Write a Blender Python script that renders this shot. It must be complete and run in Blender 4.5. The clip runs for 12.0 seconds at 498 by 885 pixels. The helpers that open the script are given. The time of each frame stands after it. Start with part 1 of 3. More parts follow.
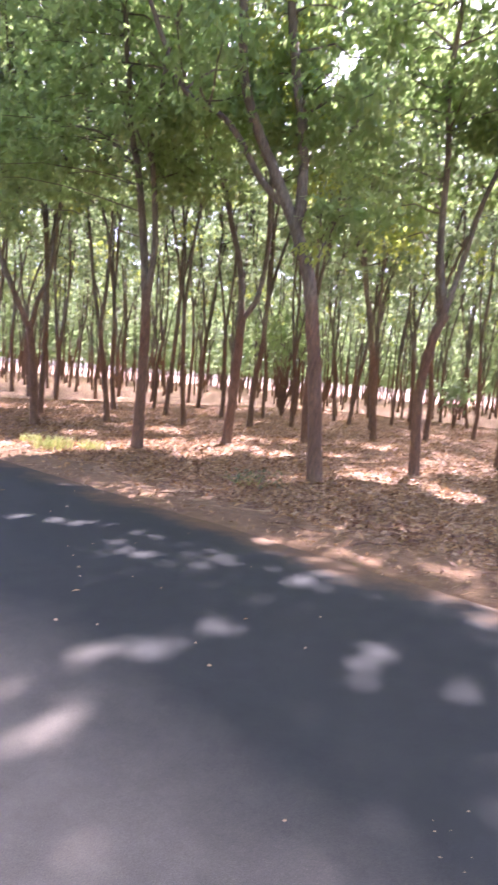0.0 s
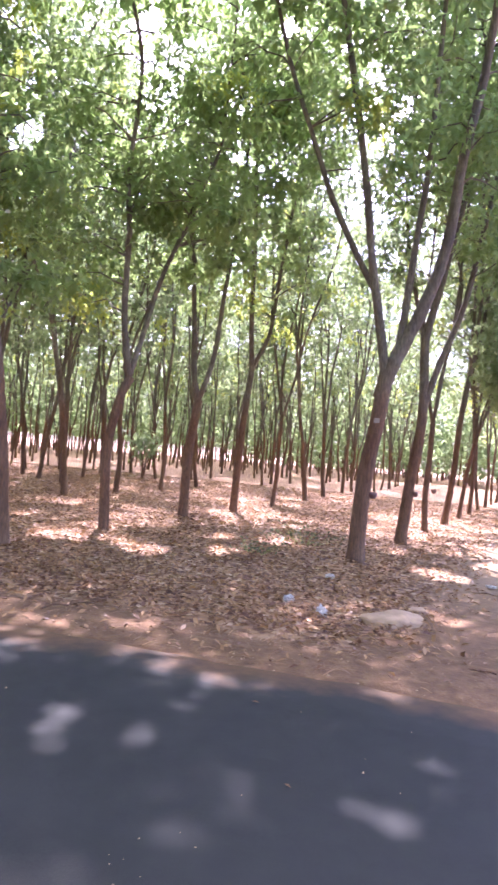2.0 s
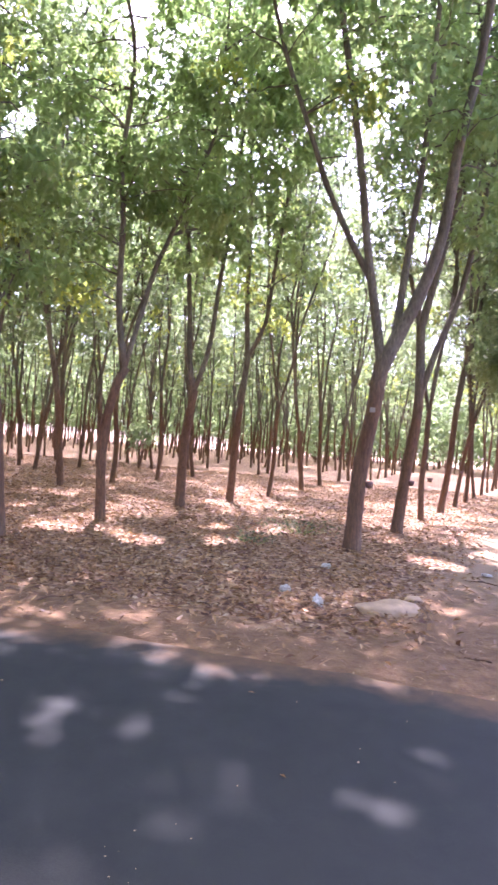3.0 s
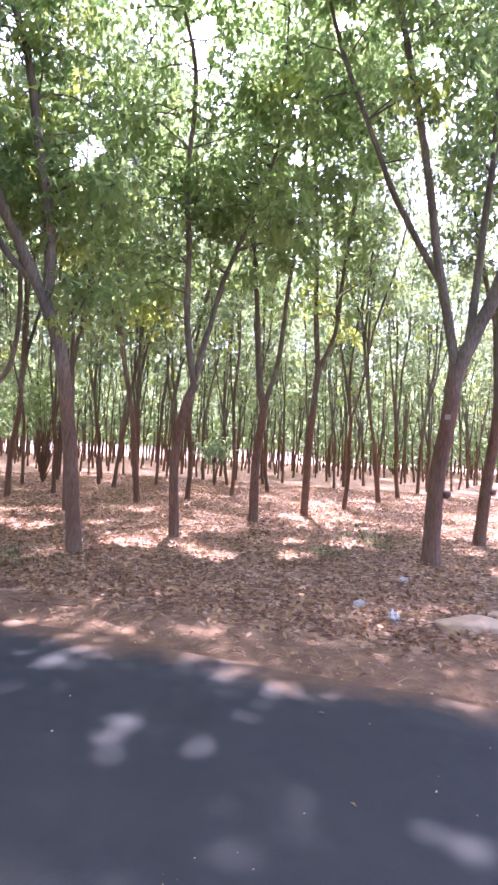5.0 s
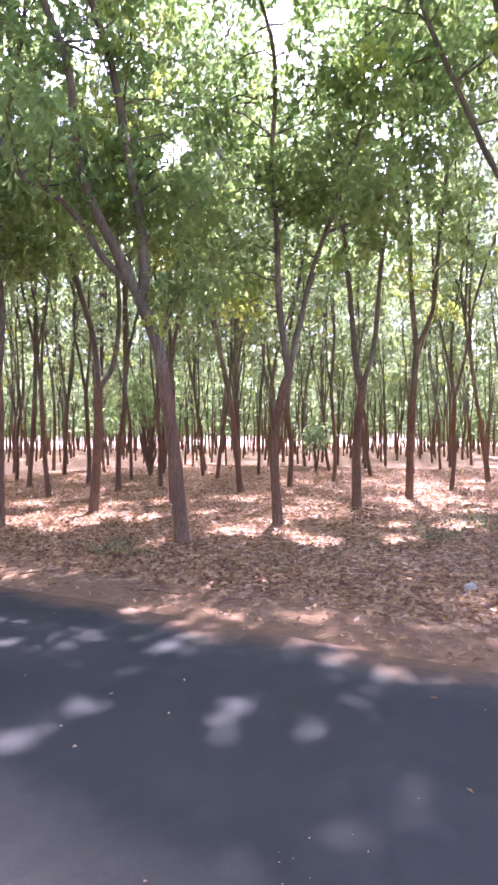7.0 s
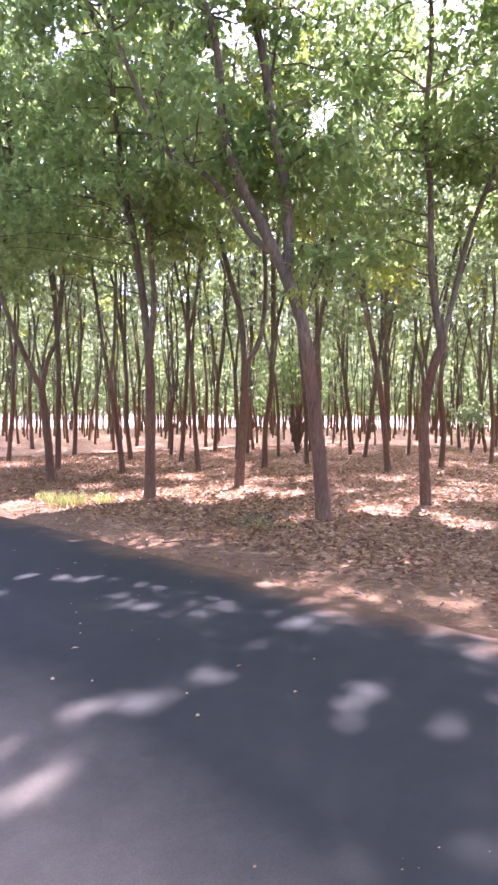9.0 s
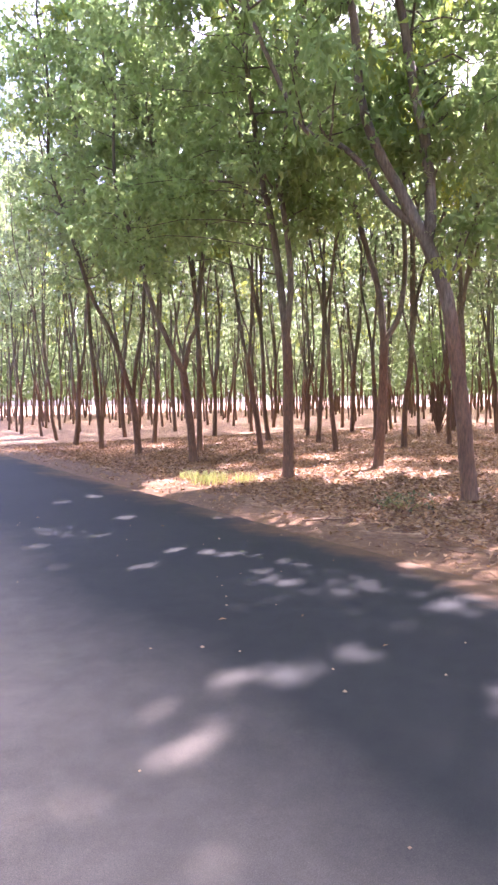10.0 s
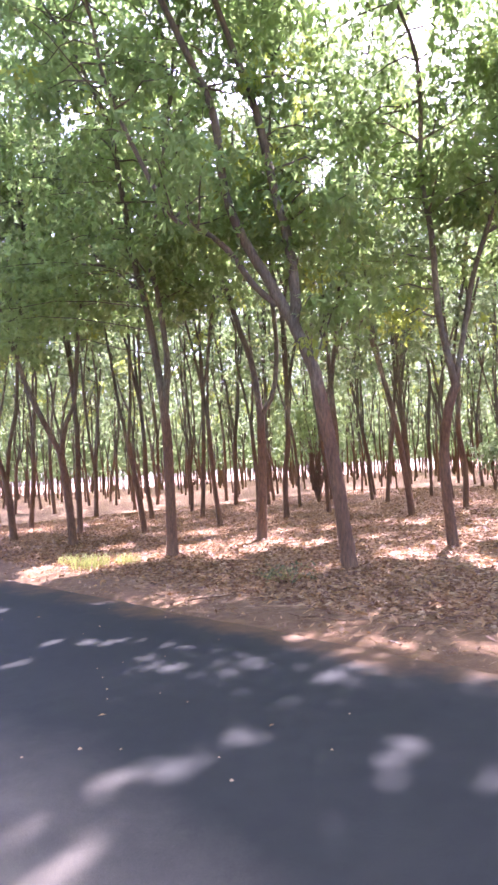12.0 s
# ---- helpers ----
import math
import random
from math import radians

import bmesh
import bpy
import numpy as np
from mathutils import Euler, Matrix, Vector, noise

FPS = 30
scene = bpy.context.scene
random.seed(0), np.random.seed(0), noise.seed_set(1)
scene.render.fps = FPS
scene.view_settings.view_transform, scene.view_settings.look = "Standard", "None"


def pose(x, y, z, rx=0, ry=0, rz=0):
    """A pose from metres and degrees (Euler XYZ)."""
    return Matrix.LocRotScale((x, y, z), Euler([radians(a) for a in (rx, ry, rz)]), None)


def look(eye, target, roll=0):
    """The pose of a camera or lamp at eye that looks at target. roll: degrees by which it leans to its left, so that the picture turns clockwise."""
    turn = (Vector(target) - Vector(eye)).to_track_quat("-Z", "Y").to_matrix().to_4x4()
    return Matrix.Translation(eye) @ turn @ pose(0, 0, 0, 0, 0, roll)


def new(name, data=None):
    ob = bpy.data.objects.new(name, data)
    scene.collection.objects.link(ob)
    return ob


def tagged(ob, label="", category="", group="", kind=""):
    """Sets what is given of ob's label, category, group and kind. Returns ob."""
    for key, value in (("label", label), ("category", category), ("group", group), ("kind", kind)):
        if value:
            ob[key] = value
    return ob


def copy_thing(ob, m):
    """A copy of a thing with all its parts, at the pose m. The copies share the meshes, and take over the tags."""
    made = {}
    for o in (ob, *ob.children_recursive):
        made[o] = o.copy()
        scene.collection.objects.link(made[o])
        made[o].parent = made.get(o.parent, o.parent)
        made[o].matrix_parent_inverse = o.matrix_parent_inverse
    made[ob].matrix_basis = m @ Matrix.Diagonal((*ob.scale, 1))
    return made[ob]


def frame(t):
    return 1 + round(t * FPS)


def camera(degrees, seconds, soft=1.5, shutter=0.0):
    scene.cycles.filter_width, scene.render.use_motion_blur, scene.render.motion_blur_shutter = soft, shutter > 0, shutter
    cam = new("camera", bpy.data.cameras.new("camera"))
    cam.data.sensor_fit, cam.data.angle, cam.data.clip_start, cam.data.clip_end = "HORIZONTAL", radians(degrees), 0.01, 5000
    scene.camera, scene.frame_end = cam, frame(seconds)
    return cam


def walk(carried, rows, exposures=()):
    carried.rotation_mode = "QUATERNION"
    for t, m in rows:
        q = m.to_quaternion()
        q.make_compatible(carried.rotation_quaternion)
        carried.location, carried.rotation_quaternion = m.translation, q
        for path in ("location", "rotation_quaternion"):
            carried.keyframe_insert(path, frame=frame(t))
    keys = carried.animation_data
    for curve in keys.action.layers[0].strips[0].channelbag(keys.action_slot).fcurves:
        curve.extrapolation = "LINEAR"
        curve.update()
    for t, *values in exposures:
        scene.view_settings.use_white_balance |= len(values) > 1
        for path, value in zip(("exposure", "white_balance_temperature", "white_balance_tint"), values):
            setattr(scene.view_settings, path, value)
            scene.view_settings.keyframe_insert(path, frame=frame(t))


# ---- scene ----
EXPOSURE = 3.08
cam = camera(41.98, 12.0, soft=2.6, shutter=0.2)
# seconds, x, y, z, yaw, pitch, lean
ROWS = [
    (0.0, -0.115, 0.250, 1.371, 1.499, -5.383, -4.494),
    (0.5, -0.153, -0.033, 1.497, -9.594, -0.811, -6.948),
    (1.0, -0.168, -0.066, 1.509, -14.110, 0.917, -7.336),
    (1.5, -0.162, -0.102, 1.523, -19.161, 1.180, -6.067),
    (2.0, -0.136, -0.128, 1.531, -25.183, 1.035, -4.558),
    (2.5, -0.125, -0.144, 1.531, -29.938, 1.362, -4.355),
    (3.0, -0.118, -0.120, 1.544, -25.464, 0.111, -4.234),
    (3.2, -0.118, -0.098, 1.529, -22.966, 0.394, -4.081),
    (4.8, -0.011, -0.087, 1.501, -19.405, 1.021, -3.153),
    (5.0, 0.007, -0.048, 1.519, -18.771, 1.032, -2.649),
    (5.5, 0.020, -0.086, 1.532, -17.182, 1.434, -1.019),
    (6.0, 0.042, -0.081, 1.525, -15.161, 1.495, 0.038),
    (6.5, 0.008, -0.164, 1.564, -12.232, 2.337, 0.346),
    (7.0, 0.031, -0.070, 1.520, -9.889, -0.270, 0.404),
    (7.5, 0.040, -0.032, 1.508, -4.800, -1.388, 0.606),
    (7.7, 0.064, 0.002, 1.514, -3.733, -1.970, -0.135),
    (9.3, 0.145, 0.133, 1.431, 5.604, -1.979, 0.548),
    (9.5, 0.128, 0.131, 1.421, 7.750, -1.716, 0.859),
    (10.0, 0.096, 0.156, 1.419, 15.162, -3.561, 0.993),
    (10.5, 0.114, 0.152, 1.423, 14.051, -2.110, 1.279),
    (11.0, 0.125, 0.140, 1.424, 11.915, -1.004, 0.767),
    (11.5, 0.139, 0.142, 1.418, 8.540, 0.604, 1.455),
    (12.0, 0.156, 0.157, 1.439, 4.994, 2.649, 3.487),
]
walk(cam, [(t, pose(x, y, z, 90 + pitch, lean, yaw)) for t, x, y, z, yaw, pitch, lean in ROWS],
     [(0.0, EXPOSURE + 0.04, 5400, 46), (1.0, EXPOSURE - 0.02, 5210, 48), (2.5, EXPOSURE - 0.12, 5290, 48), (5.0, EXPOSURE - 0.02, 5140, 49),
      (6.5, EXPOSURE + 0.02, 5100, 50), (7.5, EXPOSURE + 0.06, 5290, 50), (9.5, EXPOSURE + 0.08, 5330, 51), (10.5, EXPOSURE + 0.06, 5630, 51), (12.0, EXPOSURE + 0.12, 5270, 50)])

# ---- light ----
SUN_AZ, SUN_EL = radians(20), radians(56)        # azimuth from +y towards +x
SUN_DIR = Vector((math.sin(SUN_AZ) * math.cos(SUN_EL), math.cos(SUN_AZ) * math.cos(SUN_EL), math.sin(SUN_EL)))
world = bpy.data.worlds.new("sky")
scene.world = world
world.use_nodes = True
wn = world.node_tree.nodes
sky = wn.new("ShaderNodeTexSky")
sky.sky_type, sky.sun_disc = "NISHITA", False
sky.sun_elevation, sky.sun_rotation = SUN_EL, SUN_AZ
sky.air_density, sky.dust_density, sky.ozone_density = 0.8, 4.0, 0.4
wn["Background"].inputs["Strength"].default_value = 0.15
world.node_tree.links.new(sky.outputs[0], wn["Background"].inputs["Color"])
sun_lamp = bpy.data.lights.new("sun", "SUN")
sun_lamp.energy, sun_lamp.angle, sun_lamp.color = 3.8, radians(0.65), (1.0, 0.9, 0.75)
sun_ob = new("sun", sun_lamp)
sun_ob.matrix_world = look(SUN_DIR * 60, (0, 0, 0))


# ---- materials ----
def material(name):
    m = bpy.data.materials.new(name)
    m.use_nodes = True
    return m, m.node_tree.nodes, m.node_tree.links, m.node_tree.nodes["Principled BSDF"]


def noise_node(n, l, scale, detail=4.0, rough=0.55, vector=None, stretch=None):
    t = n.new("ShaderNodeTexNoise")
    t.inputs["Scale"].default_value, t.inputs["Detail"].default_value, t.inputs["Roughness"].default_value = scale, detail, rough
    src = vector
    if src is None:
        src = n.new("ShaderNodeTexCoord").outputs["Object"]
    if stretch:
        mp = n.new("ShaderNodeMapping")
        mp.inputs["Scale"].default_value = stretch
        l.new(src, mp.inputs["Vector"])
        src = mp.outputs[0]
    l.new(src, t.inputs["Vector"])
    return t


def ramp(n, l, src, stops):
    r = n.new("ShaderNodeValToRGB")
    while len(r.color_ramp.elements) < len(stops):
        r.color_ramp.elements.new(0.5)
    for e, (p, c) in zip(r.color_ramp.elements, stops):
        e.position, e.color = p, (*c, 1) if len(c) == 3 else c
    l.new(src, r.inputs[0])
    return r


def blend(n, l, fac, a, b, mode="MIX"):
    m = n.new("ShaderNodeMix")
    m.data_type, m.blend_type = "RGBA", mode
    for key, v in ((0, fac), (6, a), (7, b)):
        if isinstance(v, (int, float)):
            m.inputs[key].default_value = v
        elif isinstance(v, tuple):
            m.inputs[key].default_value = (*v, 1)
        else:
            l.new(v, m.inputs[key])
    return m.outputs[2]


def maths(n, l, op, a, b=0.0, clamp=False):
    m = n.new("ShaderNodeMath")
    m.operation, m.use_clamp = op, clamp
    for k, v in enumerate((a, b)):
        if isinstance(v, (int, float)):
            m.inputs[k].default_value = v
        else:
            l.new(v, m.inputs[k])
    return m.outputs[0]


def bump(n, l, bsdf, height, strength, distance):
    b = n.new("ShaderNodeBump")
    b.inputs["Strength"].default_value, b.inputs["Distance"].default_value = strength, distance
    l.new(height, b.inputs["Height"])
    l.new(b.outputs[0], bsdf.inputs["Normal"])


def leaf_material(name, dark, light, through_colour, share=0.45):
    m, n, l, p = material(name)
    geo = n.new("ShaderNodeNewGeometry")
    col = ramp(n, l, geo.outputs["Random Per Island"], [(0.0, dark), (0.6, tuple(0.5 * (a + b) for a, b in zip(dark, light))), (1.0, light)])
    l.new(col.outputs[0], p.inputs["Base Color"])
    p.inputs["Roughness"].default_value = 0.48
    p.inputs["Specular IOR Level"].default_value = 0.35
    tr = n.new("ShaderNodeBsdfTranslucent")
    tc = blend(n, l, 0.35, through_colour, col.outputs[0])
    l.new(tc, tr.inputs["Color"])
    mix = n.new("ShaderNodeMixShader")
    mix.inputs[0].default_value = share
    l.new(p.outputs[0], mix.inputs[1])
    l.new(tr.outputs[0], mix.inputs[2])
    l.new(mix.outputs[0], n["Material Output"].inputs["Surface"])
    return m


LEAF = leaf_material("green_leaf", (0.036, 0.072, 0.026), (0.12, 0.182, 0.058), (0.62, 0.82, 0.27), 0.6)
LEAF_YOUNG = leaf_material("young_leaf", (0.13, 0.19, 0.04), (0.22, 0.27, 0.06), (0.7, 0.8, 0.14), 0.6)
LEAF_FAR = leaf_material("far_leaf", (0.044, 0.082, 0.036), (0.12, 0.18, 0.072), (0.53, 0.67, 0.27), 0.54)
GRASS = leaf_material("verge_grass", (0.18, 0.21, 0.05), (0.4, 0.41, 0.13), (0.55, 0.58, 0.15), 0.4)
WEED = leaf_material("weed_leaf", (0.06, 0.07, 0.03), (0.16, 0.16, 0.075), (0.3, 0.33, 0.12), 0.3)
DRY = leaf_material("dry_leaf", (0.085, 0.031, 0.01), (0.44, 0.262, 0.105), (0.46, 0.27, 0.1), 0.2)

# bark: brown ridges low down on tapped trunks, grey lichen patches
BARK, n, l, p = material("rubber_bark")
big = noise_node(n, l, 2.2, 5, 0.6, stretch=(1, 1, 0.35))
fine = noise_node(n, l, 38, 5, 0.65, stretch=(1, 1, 0.22))
low = ramp(n, l, big.outputs["Fac"], [(0.3, (0.122, 0.06, 0.024)), (0.55, (0.182, 0.1, 0.044)), (0.78, (0.258, 0.164, 0.083))])
high = ramp(n, l, big.outputs["Fac"], [(0.3, (0.09, 0.076, 0.046)), (0.55, (0.16, 0.141, 0.088)), (0.76, (0.29, 0.262, 0.18))])
sep = n.new("ShaderNodeSeparateXYZ")
l.new(n.new("ShaderNodeTexCoord").outputs["Object"], sep.inputs[0])
tapped = maths(n, l, "SUBTRACT", maths(n, l, "ADD", sep.outputs["Z"], big.outputs["Fac"]), 2.7, True)     # brown tapped bark below, grey bark above
base_c = blend(n, l, tapped, low.outputs[0], high.outputs[0])
grain = ramp(n, l, fine.outputs["Fac"], [(0.3, (0.45, 0.45, 0.45)), (0.7, (1.2, 1.2, 1.2))])
l.new(blend(n, l, 1.0, base_c, grain.outputs[0], "MULTIPLY"), p.inputs["Base Color"])
p.inputs["Roughness"].default_value = 0.9
bump(n, l, p, fine.outputs["Fac"], 0.7, 0.012)

# asphalt: fine aggregate, uneven tone
ASPHALT, n, l, p = material("asphalt")
agg = noise_node(n, l, 260, 3, 0.7)
broad = noise_node(n, l, 0.55, 5, 0.6)
mid = noise_node(n, l, 7, 5, 0.65)
base = ramp(n, l, broad.outputs["Fac"], [(0.3, (0.0222, 0.0242, 0.019)), (0.7, (0.0298, 0.032, 0.0252))])
# paler towards the crown of the road
acr = n.new("ShaderNodeVectorMath")
acr.operation = "DOT_PRODUCT"
acr.inputs[1].default_value = (0.67, 0.742, 0)
l.new(n.new("ShaderNodeTexCoord").outputs["Object"], acr.inputs[0])
pale = maths(n, l, "ADD", acr.outputs["Value"], maths(n, l, "MULTIPLY", broad.outputs["Fac"], 1.6))
pale = maths(n, l, "MULTIPLY", maths(n, l, "SUBTRACT", 2.75, pale), 0.52, True)
tinted = blend(n, l, pale, base.outputs[0], (0.235, 0.197, 0.14))
# reddish sand washed over the ragged edge of the road
sandy = maths(n, l, "ADD", acr.outputs["Value"], maths(n, l, "MULTIPLY", maths(n, l, "SUBTRACT", mid.outputs["Fac"], 0.5), 0.5))
sandy = maths(n, l, "ADD", sandy, maths(n, l, "MULTIPLY", maths(n, l, "SUBTRACT", broad.outputs["Fac"], 0.5), 2.2))
sandy = maths(n, l, "MULTIPLY", maths(n, l, "MULTIPLY", maths(n, l, "SUBTRACT", sandy, 3.85), 2.0, True), 0.75)
tinted = blend(n, l, sandy, tinted, (0.165, 0.09, 0.034))
spk = ramp(n, l, agg.outputs["Fac"], [(0.3, (0.6, 0.6, 0.6)), (0.62, (1.1, 1.1, 1.1)), (0.8, (2.0, 1.95, 1.9))])
c1 = blend(n, l, 1.0, tinted, spk.outputs[0], "MULTIPLY")
md = ramp(n, l, mid.outputs["Fac"], [(0.3, (0.85, 0.85, 0.85)), (0.7, (1.12, 1.12, 1.12))])
l.new(blend(n, l, 1.0, c1, md.outputs[0], "MULTIPLY"), p.inputs["Base Color"])
p.inputs["Roughness"].default_value = 0.74
p.inputs["Specular IOR Level"].default_value = 0.22
bump(n, l, p, agg.outputs["Fac"], 0.35, 0.004)

# ground: reddish verge and track soil, leaf-strewn orchard floor
ROAD_N, ROAD_U = Vector((0.67, 0.742, 0)), Vector((-0.742, 0.67, 0))     # across and along the road
ROW_U = Vector((0.713, 0.701, 0))                                       # along the rows of trees
ROW_N = Vector((-0.701, 0.713, 0))                                      # from row to row
TRACK_U, TRACK_N = Vector((0.77, 0.638, 0)), Vector((0.638, -0.77, 0))   # along and across the dirt track
ROAD_EDGE, VERGE_EDGE = 4.32, 5.25
GROUND, n, l, p = material("orchard_floor")
pos = n.new("ShaderNodeTexCoord").outputs["Object"]


def along(axis):
    d = n.new("ShaderNodeVectorMath")
    d.operation = "DOT_PRODUCT"
    d.inputs[1].default_value = axis
    l.new(pos, d.inputs[0])
    return d.outputs["Value"]


edge = noise_node(n, l, 1.3, 5, 0.6, pos)
wob = maths(n, l, "MULTIPLY", maths(n, l, "SUBTRACT", edge.outputs["Fac"], 0.5), 1.6)
across = maths(n, l, "ADD", along(ROAD_N), wob)
verge = maths(n, l, "MULTIPLY", maths(n, l, "SUBTRACT", across, VERGE_EDGE - 0.15), 3.0, True)
side = maths(n, l, "ADD", along(TRACK_N), maths(n, l, "MULTIPLY", wob, 1.2))
track = maths(n, l, "MULTIPLY", maths(n, l, "SUBTRACT", -0.95, side), 1.6, True)
track2 = maths(n, l, "MULTIPLY", maths(n, l, "SUBTRACT", side, 3.4), 1.6, True)
leafy = maths(n, l, "MULTIPLY", verge, maths(n, l, "MAXIMUM", track, track2))
grit = noise_node(n, l, 60, 5, 0.7, pos)
clod = noise_node(n, l, 9, 6, 0.65, pos)
soil = ramp(n, l, clod.outputs["Fac"], [(0.25, (0.11, 0.053, 0.016)), (0.5, (0.165, 0.088, 0.029)), (0.75, (0.26, 0.15, 0.057))])
gr = ramp(n, l, grit.outputs["Fac"], [(0.3, (0.7, 0.7, 0.7)), (0.7, (1.15, 1.15, 1.15))])
dusty = maths(n, l, "MULTIPLY", maths(n, l, "SUBTRACT", across, 6.6), 0.3, True)       # pale dust on the driven track
soil_c = blend(n, l, maths(n, l, "MULTIPLY", dusty, 0.6), soil.outputs[0], (0.39, 0.27, 0.14))
soil_c = blend(n, l, 1.0, soil_c, gr.outputs[0], "MULTIPLY")
vor = n.new("ShaderNodeTexVoronoi")
vor.inputs["Scale"].default_value = 12.0
l.new(pos, vor.inputs["Vector"])
lit = ramp(n, l, vor.outputs["Color"], [(0.15, (0.1, 0.042, 0.017)), (0.45, (0.26, 0.146, 0.06)), (0.75, (0.41, 0.268, 0.132)), (0.95, (0.55, 0.412, 0.24))])
patch = ramp(n, l, edge.outputs["Fac"], [(0.3, (0.75, 0.72, 0.7)), (0.7, (1.12, 1.1, 1.08))])
lit_c = blend(n, l, 1.0, lit.outputs[0], patch.outputs[0], "MULTIPLY")
l.new(blend(n, l, leafy, soil_c, lit_c), p.inputs["Base Color"])
p.inputs["Roughness"].default_value = 0.92
bump(n, l, p, maths(n, l, "ADD", clod.outputs["Fac"], maths(n, l, "MULTIPLY", vor.outputs["Distance"], leafy)), 0.8, 0.03)


def plain(name, colour, rough, vary=0.25, scale=14):
    m, n, l, p = material(name)
    t = noise_node(n, l, scale, 5, 0.6)
    r = ramp(n, l, t.outputs["Fac"], [(0.3, tuple(c * (1 - vary) for c in colour)), (0.7, tuple(min(1, c * (1 + vary)) for c in colour))])
    l.new(r.outputs[0], p.inputs["Base Color"])
    p.inputs["Roughness"].default_value = rough
    bump(n, l, p, t.outputs["Fac"], 0.4, 0.01)
    return m


STONE = plain("pale_stone", (0.4, 0.268, 0.135), 0.85, 0.22, 9)
PLASTIC = plain("pale_plastic", (0.46, 0.425, 0.33), 0.6, 0.08, 20)
CUP = plain("cup_brown", (0.16, 0.085, 0.06), 0.6, 0.25, 20)
TAG = plain("pale_tag", (0.27, 0.22, 0.15), 0.6, 0.1, 20)


# ---- mesh helpers ----
def mesh_of(name, verts, faces, mats, index=None, smooth=False):
    me = bpy.data.meshes.new(name)
    v = np.asarray(verts, dtype=np.float32)
    f = np.asarray(faces, dtype=np.int32)
    k = f.shape[1]
    me.vertices.add(len(v))
    me.vertices.foreach_set("co", v.ravel())
    me.loops.add(f.size)
    me.loops.foreach_set("vertex_index", f.ravel())
    me.polygons.add(len(f))
    me.polygons.foreach_set("loop_start", np.arange(0, f.size, k, dtype=np.int32))
    me.polygons.foreach_set("loop_total", np.full(len(f), k, dtype=np.int32))
    for m in mats:
        me.materials.append(m)
    if index is not None:
        me.polygons.foreach_set("material_index", np.asarray(index, dtype=np.int32))
    me.polygons.foreach_set("use_smooth", np.full(len(f), smooth))
    me.update(calc_edges=True)
    return me


def child(name, me, parent, label=""):
    ob = new(name, me)
    ob.parent = parent
    return tagged(ob, label) if label else ob


def curve_points(pts, steps):
    """A smooth line through pts."""
    P = [np.array(p, dtype=float) for p in pts]
    P = [2 * P[0] - P[1]] + P + [2 * P[-1] - P[-2]]
    out = []
    for i in range(1, len(P) - 2):
        for k in range(steps):
            t = k / steps
            a, b, c, d = P[i - 1:i + 3]
            out.append(0.5 * (2 * b + (c - a) * t + (2 * a - 5 * b + 4 * c - d) * t * t + (3 * b - a - 3 * c + d) * t ** 3))
    out.append(P[-2])
    return np.array(out)


def tube(pts, radii, sides=8, rng=None, rough=0.0):
    """Rings round a line, quads between them, ends drawn to a point."""
    P = np.asarray(pts, dtype=float)
    T = np.gradient(P, axis=0)
    T /= np.linalg.norm(T, axis=1)[:, None] + 1e-9
    ref = np.array([1.0, 0.13, 0.0])
    A = np.cross(T, ref)
    A /= np.linalg.norm(A, axis=1)[:, None] + 1e-9
    B = np.cross(T, A)
    ang = np.linspace(0, 2 * np.pi, sides, endpoint=False)
    r = np.asarray(radii, dtype=float)[:, None]
    if rng is not None and rough:
        r = r * (1 + rough * (rng.random((len(P), sides)) - 0.5))
    V = P[:, None, :] + r[..., None] * (np.cos(ang)[None, :, None] * A[:, None, :] + np.sin(ang)[None, :, None] * B[:, None, :])
    V = V.reshape(-1, 3)
    F = []
    for i in range(len(P) - 1):
        for k in range(sides):
            k2 = (k + 1) % sides
            F.append((i * sides + k, i * sides + k2, (i + 1) * sides + k2, (i + 1) * sides + k))
    return V, np.array(F, dtype=np.int32)


def joined(parts):
    V, F, o = [], [], 0
    for v, f in parts:
        V.append(v)
        F.append(f + o)
        o += len(v)
    return np.concatenate(V), np.concatenate(F)


def leaflets(rng, where, size, droop=0.55, fold=True):
    """Three-fingered leaves at the places given: each leaflet is a folded lozenge, or a single lance where fold is off."""
    N = len(where)
    az = rng.random(N) * 2 * np.pi
    dip = -droop + 0.55 * rng.standard_normal(N)
    out_v = []
    stalk = np.stack([np.cos(az) * np.cos(dip), np.sin(az) * np.cos(dip), np.sin(dip)], 1)
    tip = where + stalk * (0.5 * size * (0.6 + 0.8 * rng.random(N)))[:, None]
    for turn in (-0.85, 0.0, 0.85):
        a = az + turn + 0.25 * rng.standard_normal(N)
        d = dip - 0.25 + 0.3 * rng.standard_normal(N)
        D = np.stack([np.cos(a) * np.cos(d), np.sin(a) * np.cos(d), np.sin(d)], 1)
        S = np.stack([-np.sin(a), np.cos(a), 0.5 * rng.standard_normal(N)], 1)
        S /= np.linalg.norm(S, axis=1)[:, None]
        L = (size * (0.7 + 0.6 * rng.random(N)))[:, None]
        if fold:
            q = np.stack([tip, tip + D * L * 0.48 + S * L * 0.19, tip + D * L, tip + D * L * 0.48 - S * L * 0.19], 1)
            q[:, 2, 2] -= 0.12 * L[:, 0]
        else:
            q = np.stack([tip - S * L * 0.1, tip + D * L * 0.5 + S * L * 0.3, tip + D * L * 1.05 - S * L * 0.12], 1)
        out_v.append(q)
    V = np.concatenate(out_v)
    return V.reshape(-1, 3), leaf_faces(len(V), fold)


